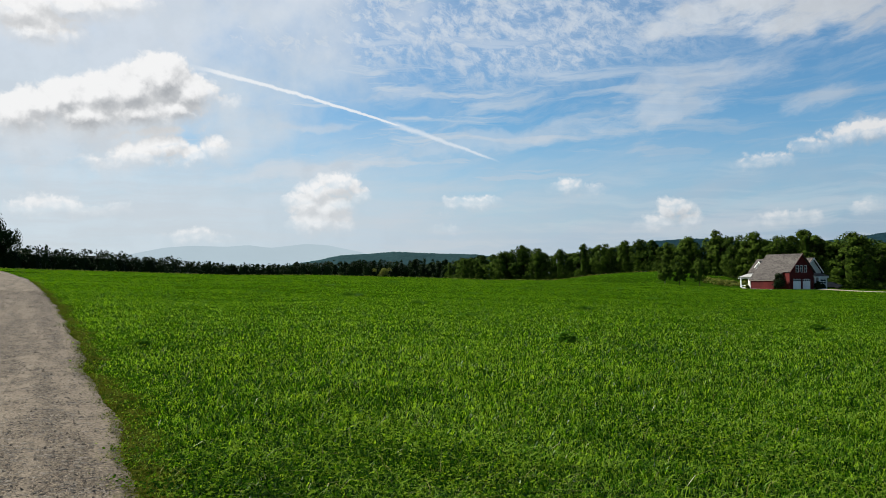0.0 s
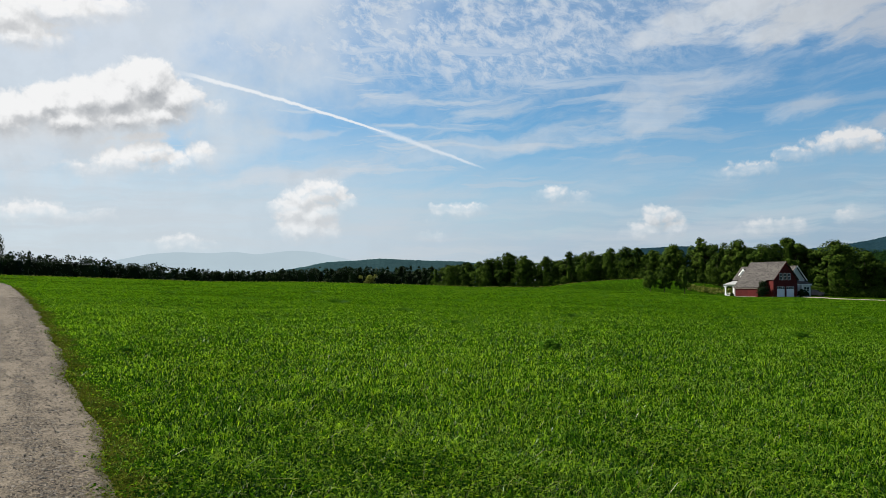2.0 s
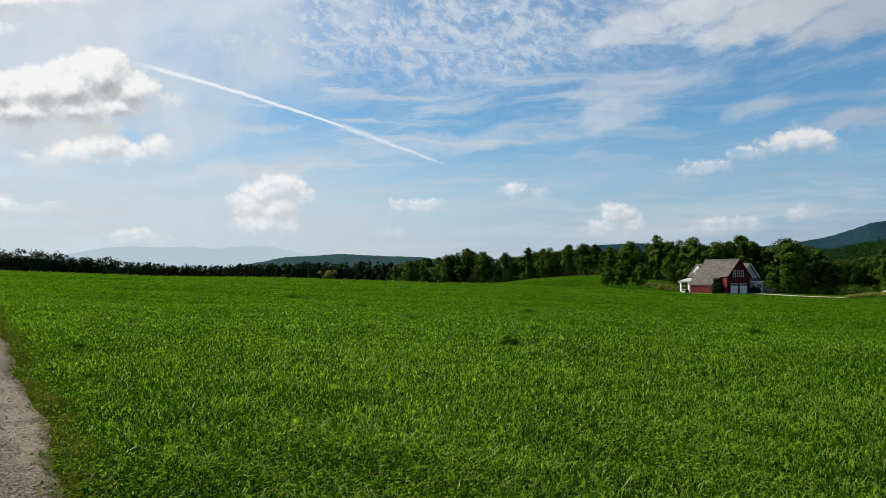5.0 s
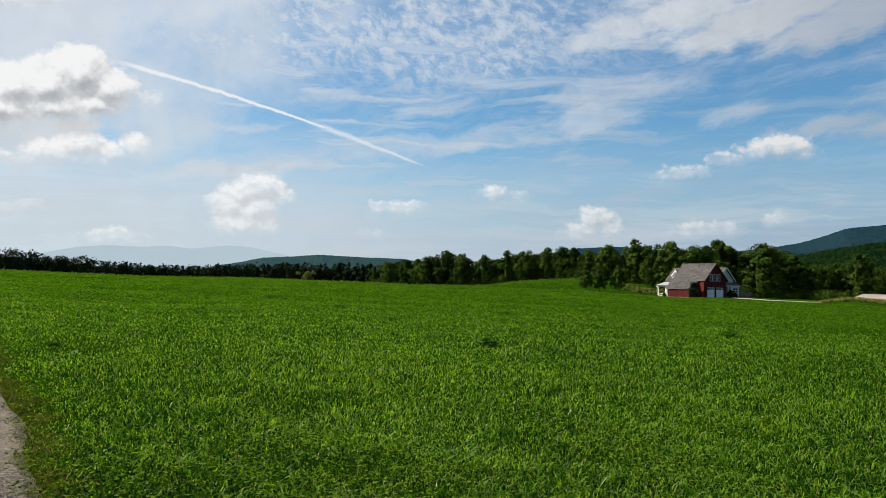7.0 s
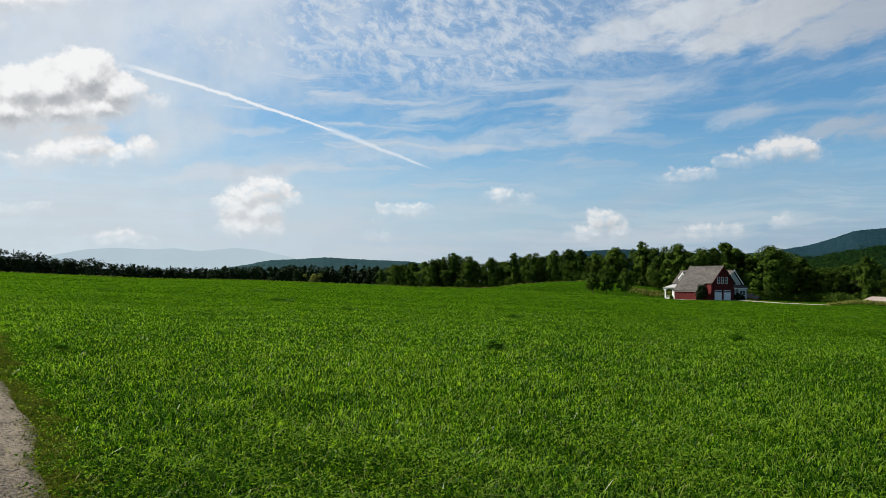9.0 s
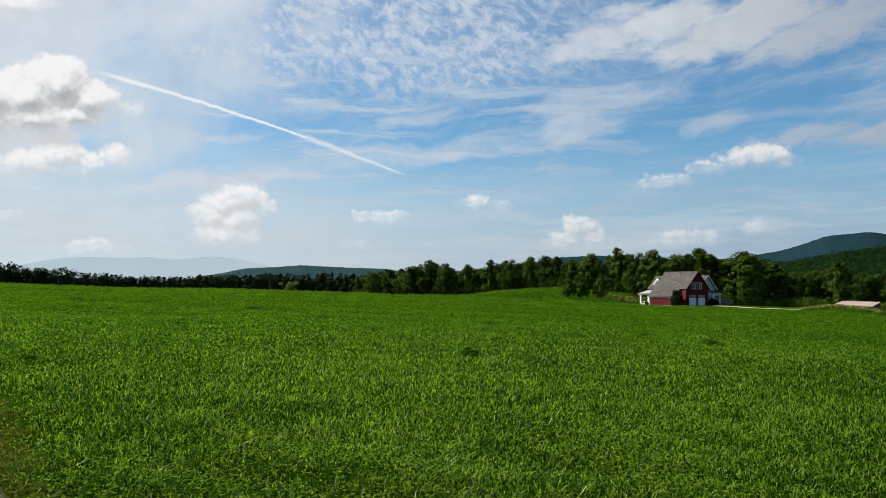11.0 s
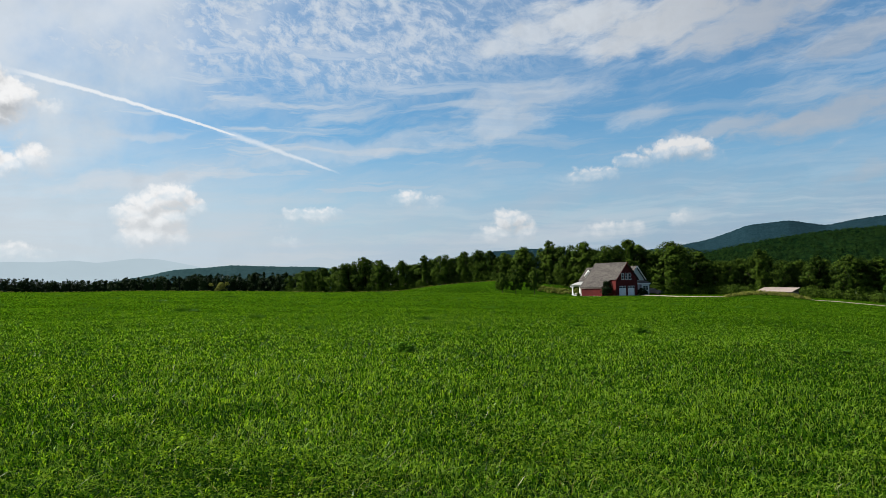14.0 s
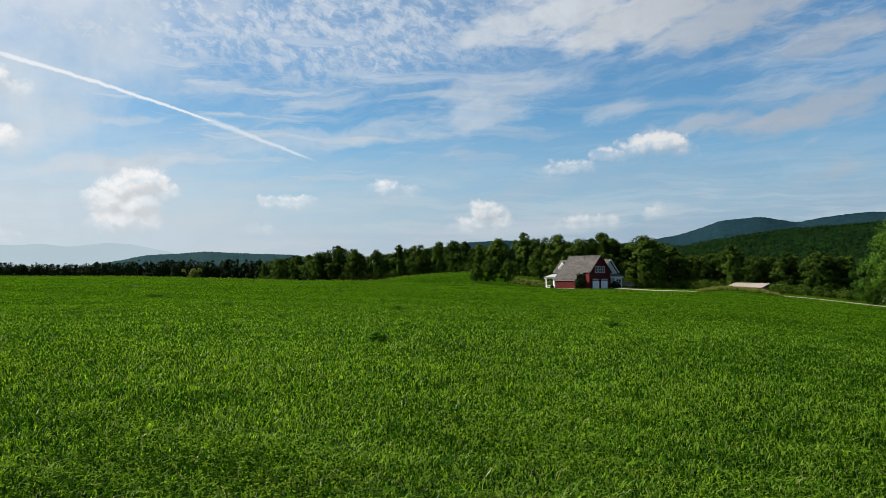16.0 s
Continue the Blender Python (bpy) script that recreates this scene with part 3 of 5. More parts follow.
def build_ground():
    az = np.radians(np.concatenate([np.arange(-60, 45, 0.5), np.arange(45, 300, 5.0)]))
    rs = np.concatenate([[0.4, 1.0, 2.0, 3.0], np.arange(4, 20, 1.0), np.arange(20, 60, 2.0), np.arange(60, 320, 5.0), [340, 400, 500, 700, 1000, 1600, 2600, 4600]])
    rr, aa = np.meshgrid(rs, az, indexing="ij")
    x, y = -rr * np.sin(aa), rr * np.cos(aa)
    v = np.stack([x, y, lie(x, y)], -1).reshape(-1, 3)
    na, nr = len(az), len(rs)
    i, j = np.meshgrid(np.arange(nr - 1), np.arange(na), indexing="ij")
    a, b = i * na + j, i * na + (j + 1) % na
    f = np.stack([a, b, b + na, a + na], -1).reshape(-1, 4)[:, ::-1]
    v = np.concatenate([v, [[0, 0, 0]]])
    ob = mesh_object("ground", v, f, TURF, smooth=True)
    bm = bmesh.new()
    bm.from_mesh(ob.data)
    bm.verts.ensure_lookup_table()
    for k in range(na):
        bm.faces.new((bm.verts[len(v) - 1], bm.verts[(k + 1) % na], bm.verts[k]))
    bmesh.ops.recalc_face_normals(bm, faces=bm.faces)
    if sum(f.normal.z for f in bm.faces) < 0:
        bmesh.ops.reverse_faces(bm, faces=bm.faces)
    bm.to_mesh(ob.data)
    bm.free()
    tagged(ob, "green hay meadow rolling gently up to a treeline", "meadow", kind="structure")


build_ground()


# the gravel road runs off to the left; its grass edge is nearly straight
def road_edge(y):
    """x of the road's right-hand grass edge at y."""
    y = np.asarray(y, float)
    return 0.62 - 0.478 * y - 0.00042 * np.maximum(y, 0) ** 2 + 0.07 * np.sin(y * 0.9) * np.exp(-np.abs(y) / 60) + 0.04 * np.sin(y * 2.3 + 1)


ROAD_U = [-0.16, -0.06, 0.06, 0.35, 0.7, 1.1, 1.5, 1.9, 2.4, 2.9, 3.4, 3.9, 4.4, 4.9, 5.3, 5.6, 5.75]
ROAD_Z = [-0.06, 0.006, 0.02, 0.035, 0.04, 0.02, 0.015, 0.035, 0.055, 0.06, 0.035, 0.015, 0.02, 0.04, 0.02, 0.0, -0.06]


def road_height(x, y, u):
    """Height of the road, u metres in from its grass edge: a crown and two worn wheel tracks."""
    return lie(x, y) + np.interp(u, ROAD_U, ROAD_Z) + 0.012


def build_road():
    ys = np.concatenate([np.arange(-14, 40, 0.4), np.arange(40, 190, 3.0)])
    us = np.array(ROAD_U)
    yy, uu = np.meshgrid(ys, us, indexing="ij")
    x = road_edge(yy) - uu * 1.1
    z = road_height(x, yy, uu)
    v = np.stack([x, yy, z], -1).reshape(-1, 3)
    n, k = len(ys), len(us)
    i, j = np.meshgrid(np.arange(n - 1), np.arange(k - 1), indexing="ij")
    a = i * k + j
    f = np.stack([a, a + 1, a + k + 1, a + k], -1).reshape(-1, 4)[:, ::-1]
    ob = mesh_object("road", v, f[:, ::-1], GRAVEL, smooth=True)
    tagged(ob, "dusty grey-brown gravel road with worn wheel tracks", "gravel road", kind="structure")


build_road()


def build_pebbles():
    rng = np.random.default_rng(4)
    octa = np.array([(1, 0, 0), (0, 1, 0), (-1, 0, 0), (0, -1, 0), (0, 0, 1), (0, 0, -1)], float)
    fac = np.array([(0, 1, 4), (1, 2, 4), (2, 3, 4), (3, 0, 4), (1, 0, 5), (2, 1, 5), (3, 2, 5), (0, 3, 5)])
    n = 26000
    y = 3.5 + 42 * rng.random(n) ** 1.7
    band = rng.random(n)
    u = np.where(band < 0.4, rng.normal(0.45, 0.28, n), np.where(band < 0.6, rng.normal(1.7, 0.5, n), rng.uniform(0, 3.6, n)))
    u = np.clip(u, 0.0, 5.2)
    x = road_edge(y) - u * 1.1
    s = (0.0035 + 0.016 * rng.random(n) ** 4) * (1 + y / 40)
    jig = 1 + 0.3 * rng.normal(size=(n, 6, 3))
    turn = rng.uniform(0, 6.283, n)
    v = octa[None] * jig * (s[:, None, None] * np.array([1, 1, 0.6]))
    c, d = np.cos(turn)[:, None], np.sin(turn)[:, None]
    v = np.stack([v[..., 0] * c - v[..., 1] * d, v[..., 0] * d + v[..., 1] * c, v[..., 2]], -1)
    v += np.stack([x, y, road_height(x, y, u) - s * 0.1], -1)[:, None]
    f = fac[None] + 6 * np.arange(n)[:, None, None]
    ob = mesh_object("pebbles", v.reshape(-1, 3), f.reshape(-1, 3), STONE)
    tagged(ob, "loose grey pebbles strewn on the gravel road", "pebbles", kind="stuff")


build_pebbles()


def driveway():
    line = [(-24.4, 186), (-26, 181), (-28, 175), (-31, 168), (-35, 161), (-40, 154), (-47, 148), (-58, 145)]
    az = np.interp(np.linspace(0, 7, 71), range(8), [p[0] for p in line])
    r = np.interp(np.linspace(0, 7, 71), range(8), [p[1] for p in line])
    rows = []
    for a, q in zip(az, r):
        for w, dz in ((-2.6, -0.1), (-2.2, 0.06), (0, 0.12), (2.2, 0.06), (2.6, -0.1)):
            p = spot(a, q + w)
            rows.append((p.x, p.y, p.z + dz))
    k = np.arange(70)[:, None] * 5 + np.arange(4)[None]
    f = np.stack([k, k + 1, k + 6, k + 5], -1).reshape(-1, 4)
    ob = mesh_object("driveway", np.array(rows), f[:, ::-1], DRIVE, smooth=True)
    tagged(ob, "pale gravel driveway leading up to the garage doors", "driveway", kind="structure")


driveway()


# ---- hills ----
def ridge(name, az, el, far, near, mat, label, category, bumps=0.0, seed=1):
    """A hill whose skyline follows (az, el), from near to far metres off."""
    rng = np.random.default_rng(seed)
    a = np.arange(min(az), max(az), 0.1)
    order = np.argsort(az)
    e = np.interp(a, np.array(az)[order], np.array(el)[order])
    k = np.ones(7) / 7
    e = np.convolve(np.pad(e, 3, mode="edge"), k, "valid")
    steps = 26
    s = np.linspace(0, 1, steps)
    rr = near + (far - near) * s
    top = 1.6 + far * np.tan(np.radians(e))
    x = -rr[:, None] * np.sin(np.radians(a))[None]
    y = rr[:, None] * np.cos(np.radians(a))[None]
    z = -12 + (top + 12)[None] * (s ** 1.25)[:, None]
    z += bumps * rng.random(z.shape) * np.minimum(s * 3, 1)[:, None]
    back = np.stack([x[-1] * 1.03, y[-1] * 1.03, np.full(len(a), -30.0)], -1)
    v = np.concatenate([np.stack([x, y, z], -1).reshape(-1, 3), back])
    n = len(a)
    i, j = np.meshgrid(np.arange(steps), np.arange(n - 1), indexing="ij")
    q = i * n + j
    f = np.stack([q, q + n, q + n + 1, q + 1], -1).reshape(-1, 4)
    ob = mesh_object(name, v, f[:, ::-1], mat, smooth=True)
    return tagged(ob, label, category, kind="structure"), (x, y, z)


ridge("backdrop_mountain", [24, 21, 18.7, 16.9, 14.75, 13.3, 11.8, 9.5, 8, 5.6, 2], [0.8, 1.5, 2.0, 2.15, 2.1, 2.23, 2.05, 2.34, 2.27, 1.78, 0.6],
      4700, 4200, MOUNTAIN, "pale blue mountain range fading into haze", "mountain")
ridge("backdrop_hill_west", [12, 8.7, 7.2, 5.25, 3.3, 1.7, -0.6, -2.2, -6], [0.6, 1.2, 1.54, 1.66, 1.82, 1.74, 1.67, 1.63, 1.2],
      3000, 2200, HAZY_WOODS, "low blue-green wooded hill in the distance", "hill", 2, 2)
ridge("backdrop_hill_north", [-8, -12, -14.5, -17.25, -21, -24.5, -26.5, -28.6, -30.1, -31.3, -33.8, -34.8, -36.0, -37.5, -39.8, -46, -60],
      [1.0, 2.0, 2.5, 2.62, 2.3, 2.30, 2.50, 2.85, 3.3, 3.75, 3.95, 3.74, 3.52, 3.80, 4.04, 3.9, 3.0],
      3800, 2600, BLUE_HAZE_WOODS, "blue-grey wooded ridge against the sky", "hill", 2.5, 3)
_, slope = ridge("hill_near", [-16, -22, -26, -28.6, -30.4, -32.2, -35.6, -38.2, -41, -48, -60], [0.6, 1.2, 1.7, 2.0, 2.38, 2.70, 3.14, 3.24, 3.42, 3.5, 3.2],
                 1500, 600, WOODS, "dark green wooded hillside", "hill", 3, 4)


# ---- foliage ----
def leaves(rng, centres, radii, count, size, tilt=0.42, flat=1.0, low=-0.5, outward=None):
    """Rhombic leaves on the skins of many balls: verts and faces."""
    centres, radii = np.asarray(centres, float), np.asarray(radii, float)
    pick = rng.choice(len(centres), count, p=radii ** 2 / (radii ** 2).sum())
    d = rng.normal(size=(count * 3, 3))
    d /= np.linalg.norm(d, axis=1, keepdims=True)
    d = d[d[:, 2] > low][:count]
    c = centres[pick][: len(d)] + d * (radii[pick][: len(d)] * rng.uniform(0.7, 1.08, len(d)))[:, None] * np.array([1, 1, flat])
    n = d + tilt * rng.normal(size=d.shape)
    if outward is not None:
        n += 1.1 * outward[pick][: len(d)]
    n /= np.linalg.norm(n, axis=1, keepdims=True)
    t = np.cross(n, rng.normal(size=n.shape))
    t /= np.linalg.norm(t, axis=1, keepdims=True)
    b = np.cross(n, t)
    s = (size * rng.uniform(0.6, 1.3, len(d)))[:, None]
    v = np.stack([c - t * s, c - b * s * 0.62, c + t * s, c + b * s * 0.62], 1).reshape(-1, 3)
    f = np.arange(len(v)).reshape(-1, 4)
    return v, f


def crown_balls(rng, h, w, base, n, shape):
    """Centres and radii of the clumps in an uneven crown h high and w wide."""
    u = (np.arange(n) + rng.random(n)) / n
    br = np.maximum(w * rng.uniform(0.055, 0.13, n), 0.2)
    z = base + (h - base - br * 0.9) * u
    prof = np.sqrt(np.clip(1 - ((u - 0.50 + 0.12 * shape) / 0.60) ** 2, 0.02, 1))
    ang = rng.uniform(0, 2 * np.pi, n)
    ph = rng.uniform(0, 6.283, 3)
    lobes = 1 + 0.18 * np.sin(2 * ang + ph[0] + 3 * u) + 0.16 * np.sin(3 * ang + ph[1] - 5 * u) + 0.12 * np.sin(5 * ang + ph[2] + 9 * u)
    rad = w / 2 * prof * lobes
    q = rad * rng.random(n) ** 0.33 * 0.9
    return np.stack([q * np.cos(ang), q * np.sin(ang), z], -1), br


def make_tree(seed, h, w, base, count, size, mat, shape=0.8, clumps=64, low=-0.5, trunk=0.26, heart=0.32):
    rng = np.random.default_rng(seed)
    root = new("tree")
    c, r = crown_balls(rng, h, w, base, clumps, shape)
    bm = bmesh.new()
    rod(bm, (0, 0, -0.4), (0, 0, base + 1.0), trunk, trunk * 0.75, 9)
    rod(bm, (0, 0, base + 0.9), (0.1, 0, h * 0.8), trunk * 0.75, trunk * 0.2, 7)
    for k in range(0, clumps, 3):
        z0 = base + (c[k][2] - base) * 0.5
        rod(bm, (0, 0, z0), c[k], trunk * 0.3, trunk * 0.08, 5)
    part("trunk", bm, BARK, root)
    out = c - np.array([0, 0, base + 0.4 * (h - base)])
    out /= np.linalg.norm(out, axis=1, keepdims=True)
    v, f = leaves(rng, c, r, count, size, low=low, outward=out)
    # opaque core added at the crown's heart, where leaves close up, to block light
    u = np.array([0.05, 0.2, 0.4, 0.6, 0.78, 0.88])
    rad = heart * w / 2 * np.sqrt(np.clip(1 - ((u - 0.50 + 0.12 * shape) / 0.60) ** 2, 0.02, 1)) * np.array([1, 1, 1, 1, 0.85, 0.4])
    a = np.arange(8) * np.pi / 4
    core = np.stack([rad[:, None] * np.cos(a), rad[:, None] * np.sin(a), (base + (h - base) * u)[:, None] + 0 * a[None]], -1).reshape(-1, 3)
    i, j = np.meshgrid(np.arange(5), np.arange(8), indexing="ij")
    q = np.stack([i * 8 + j, i * 8 + (j + 1) % 8, i * 8 + 8 + (j + 1) % 8, i * 8 + 8 + j], -1).reshape(-1, 4) + len(v)
    mesh_object("crown", np.concatenate([v, core]), np.concatenate([f, q]), mat, root)
    return root


TREES = [
    make_tree(11, 12, 8.0, 0.5, 6600, 0.21, LEAF, 0.75, 130),
    make_tree(12, 12, 7.0, 0.4, 6200, 0.21, LEAF, 0.85, 120),
    make_tree(13, 12, 9.0, 0.6, 7000, 0.22, LEAF, 0.65, 140),
    make_tree(14, 12, 6.0, 0.4, 5600, 0.20, LEAF, 0.9, 110),
    make_tree(15, 12, 7.5, 0.4, 6400, 0.21, LEAF, 0.6, 115),
    make_tree(16, 12, 8.5, 0.5, 6800, 0.21, LEAF, 1.05, 140),
    make_tree(17, 12, 5.0, 0.3, 5000, 0.20, LEAF, 1.1, 100),
]
USED = [False] * len(TREES)


def plant(kind, az, r, top, wide, label, group, turn=0.0, category="tree"):
    """Stand a tree so that its top reaches the given elevation."""
    p = spot(az, r)
    h = 1.6 + r * math.tan(radians(top)) - p.z
    s = h / 12
    m = Matrix.Translation(p) @ Matrix.Rotation(turn, 4, "Z") @ Matrix.Diagonal((wide * s, wide * s, s, 1))
    if not USED[kind]:
        USED[kind] = True
        ob = TREES[kind]
        ob.matrix_basis = m
    else:
        src = TREES[kind]
        ob = copy_thing(src, Matrix.Identity(4))
        ob.matrix_basis = m
    return tagged(ob, label, category, group)


def row_r(az):
    return float(np.interp(az, [-42, -38, -30, -20, -16, -12, -6, -1, 2], [205, 215, 228, 232, 252, 275, 300, 335, 345]))


HEDGE = [(-1.52, 1.42), (-2.67, 1.60), (-4.21, 1.90), (-5.38, 2.31), (-6.54, 2.10), (-8.1, 2.03), (-9.67, 2.36), (-11.05, 2.37), (-12.42, 2.58), (-13.41, 2.66),
         (-14.19, 2.6), (-15.25, 2.44), (-16.54, 2.8), (-18.3, 3.19), (-19.65, 2.84), (-20.62, 3.05), (-22.14, 2.77), (-23.66, 3.15), (-25.14, 2.38), (-26.45, 2.91),
         (-28.25, 2.17), (-29.84, 1.48), (-31.97, 2.23), (-33.32, 1.38), (-35.33, 1.68), (-37.29, 1.68)]
rng = random.Random(5)
for k, (a, e) in enumerate(HEDGE):
    plant(k % 7, a, row_r(a) + rng.uniform(-4, 4), e, rng.uniform(0.95, 1.25), "tall leafy maple in the meadow's edge row", "treeline", rng.uniform(0, 6.28))
for a, e in zip(np.arange(-0.6, -39, -0.72), [0] * 60):
    e = float(np.interp(-a, [-q[0] for q in HEDGE], [q[1] for q in HEDGE])) * rng.uniform(0.76, 0.96)
    a += rng.uniform(-0.3, 0.3)
    plant(rng.randrange(7), a, row_r(a) + rng.uniform(2, 22), e, rng.uniform(1.25, 1.6), "broad leafy tree filling the treeline", "treeline", rng.uniform(0, 6.28))


def bank(name, az0, az1, dist, high, n, count, size, mat, label, category, seed, deep=8.0, flat=1.0):
    """Bushes run together along the foot of the trees."""
    rng = np.random.default_rng(seed)
    a = rng.uniform(az0, az1, n)
    r = np.array([dist(q) for q in a]) + rng.uniform(-deep / 2, deep / 2, n)
    x, y = -r * np.sin(np.radians(a)), r * np.cos(np.radians(a))
    b = high * rng.uniform(0.35, 0.75, n)
    c = np.stack([x, y, lie(x, y) + b * 0.45], -1)
    v, f = leaves(rng, c, b, count, size, flat=flat, low=-0.3)
    return tagged(mesh_object(name, v, f, mat), label, category, kind="stuff")


bank("undergrowth", -39, -24.6, lambda a: row_r(a) - 4, 2.6, 190, 19000, 0.2, LEAF, "dense green undergrowth at the foot of the trees", "undergrowth", 21)
bank("undergrowth", -24.6, -0.5, lambda a: row_r(a) + 4, 3.4, 300, 24000, 0.24, LEAF, "dense green undergrowth at the foot of the trees", "undergrowth", 22)


def far_woods():
    """The dark belt of woods beyond the meadow's crest."""
    rng = np.random.default_rng(31)
    paz = [-2.5, -0.6, 1.7, 4.9, 7.2, 9.5, 11.8, 14.7, 18.3, 21.8, 23.2, 25.1, 28.3, 36, 46]
    pel = [1.5, 1.36, 1.25, 1.27, 1.24, 1.18, 0.96, 0.98, 1.38, 1.76, 1.86, 1.92, 2.15, 2.3, 2.2]
    vs, fs, n = [], [], 0
    for row in range(4):
        a = -2.5
        while a < 45:
            r = float(np.interp(a, [-2, 5, 12, 20, 30], [380, 470, 520, 500, 440])) + row * 14 + rng.uniform(-6, 6)
            fir = rng.random() < 0.3
            top = float(np.interp(a, paz, pel)) * rng.uniform(0.90, 1.10) * (1.10 if fir else 1.02) - 0.03 * row
            p = spot(a, r)
            h = max(3.0, 1.6 + r * math.tan(radians(top)) - p.z)
            w = h * (rng.uniform(0.36, 0.5) if fir else rng.uniform(0.6, 0.9))
            m = 16
            u = rng.random(m) ** 1.3
            z = h * (0.02 + 0.88 * u)
            rad = w / 2 * ((1 - u) ** 0.8 if fir else np.sin(np.pi * (0.12 + 0.80 * u)) ** 0.6)
            t = rng.uniform(0, 6.283, m)
            q = rad * rng.random(m) ** 0.5
            c = np.stack([p.x + q * np.cos(t), p.y + q * np.sin(t), p.z + z], -1)
            v, f = leaves(rng, c, np.maximum(0.4, 0.45 * rad) + 0.4, 520, 0.62)
            # the dense heart of the crown: four steep facets
            k = w * (0.24 if fir else 0.36)
            heart = np.array([(-k, -k, -0.5), (k, -k, -0.5), (k, k, -0.5), (-k, k, -0.5), (-k * 0.4, -k * 0.4, h * 0.70), (k * 0.4, -k * 0.4, h * 0.70), (k * 0.4, k * 0.4, h * 0.70), (-k * 0.4, k * 0.4, h * 0.70)]) + np.array(p)
            sides = np.array([(0, 1, 5, 4), (1, 2, 6, 5), (2, 3, 7, 6), (3, 0, 4, 7), (4, 5, 6, 7)]) + len(v)
            v, f = np.concatenate([v, heart]), np.concatenate([f, sides])
            vs.append(v)
            fs.append(f + n)
            n += len(v)
            a += math.degrees(w / r) * rng.uniform(0.45, 0.8)
    ob = mesh_object("far_woods", np.concatenate(vs), np.concatenate(fs), LEAF_SHADED)
    tagged(ob, "dark belt of firs and leafy trees beyond the meadow", "woods", kind="stuff")


far_woods()


def hillside_canopy():
    """Tree crowns over the near wooded hillside."""
    rng = np.random.default_rng(41)
    x, y, z = slope
    n = 7000
    i = rng.integers(1, x.shape[0] - 1, n)
    j = rng.integers(0, x.shape[1] - 1, n)
    c = np.stack([x[i, j], y[i, j], z[i, j] + 1.5], -1) + rng.normal(size=(n, 3)) * np.array([5, 12, 0])
    r = rng.uniform(2.2, 5.2, n)
    up = np.tile(np.array([[0.0, -0.3, 0.6]]), (n, 1))
    v, f = leaves(rng, c, r, 150000, 0.85, tilt=0.25, low=-0.1, outward=up)
    tagged(mesh_object("hillside_woods", v, f, CANOPY), "green tree crowns covering the hillside", "woods", kind="stuff")


hillside_canopy()

# a bright tree at the meadow's edge, a dark open one beside the road
edge = make_tree(51, 15, 12, 0.1, 17000, 0.17, LEAF_FRESH, 0.7, 170)
edge.matrix_basis = Matrix.Translation(spot(-41.9, 150))
tagged(edge, "bright green leafy tree with low branches", "tree")
edge = make_tree(52, 9, 8, 0.3, 8000, 0.16, LEAF_FRESH, 0.7, 110)
edge.matrix_basis = Matrix.Translation(spot(-40.3, 160))
tagged(edge, "young bright green tree beside the driveway", "tree")
oak = make_tree(53, 12, 13, 3.0, 9000, 0.30, LEAF_SHADED, 0.75, 90, -1.0, 0.4, 0.2)
oak.matrix_basis = Matrix.Translation(spot(29.6, 172))
tagged(oak, "dark spreading tree with an open ragged crown", "tree")

for a, top, s, wd in ((-15.05, 1.0, 61, 3.0), (-15.98, 1.09, 62, 3.2), (-17.27, 1.36, 63, 3.7)):
    p = spot(a, 170)
    h = 1.6 + 170 * math.tan(radians(top)) - p.z
    t = make_tree(s, h, wd, h * 0.2, 3000, 0.13, LEAF, 0.75, 60, -0.8, 0.09)
    t.matrix_basis = Matrix.Translation(p)
    tagged(t, "small round-headed young tree on a thin trunk", "tree", "young trees by the house")


# ---- grass ----
def blades(name, rng, x, y, h, w, mat, label, category, bend=1.0):
    """Bent blades of grass in one mesh."""
    n = len(x)
    t = rng.uniform(0, 2 * np.pi, n)
    lean = h * rng.uniform(0.3, 1.6, n) * bend
    dx, dy = np.cos(t), np.sin(t)
    f = t + np.pi / 2 + rng.normal(0, 0.45, n)
    wx, wy = np.cos(f) * w / 2, np.sin(f) * w / 2
    z = lie(x, y) - 0.01
    v = np.empty((n, 5, 3))
    v[:, 0] = np.stack([x - wx * 0.7, y - wy * 0.7, z], -1)
    v[:, 1] = np.stack([x + wx * 0.7, y + wy * 0.7, z], -1)
    mx, my, mz = x + dx * lean * 0.32, y + dy * lean * 0.32, z + h * 0.66
    v[:, 2] = np.stack([mx + wx, my + wy, mz], -1)
    v[:, 3] = np.stack([mx - wx, my - wy, mz], -1)
    v[:, 4] = np.stack([x + dx * lean, y + dy * lean, z + h * rng.uniform(0.55, 1.0, n)], -1)
    k = 5 * np.arange(n)[:, None]
    tri = np.concatenate([k + np.array([[0, 1, 2]]), k + np.array([[0, 2, 3]]), k + np.array([[3, 2, 4]])])
    tagged(mesh_object(name, v.reshape(-1, 3), tri, mat), label, category, kind="stuff")


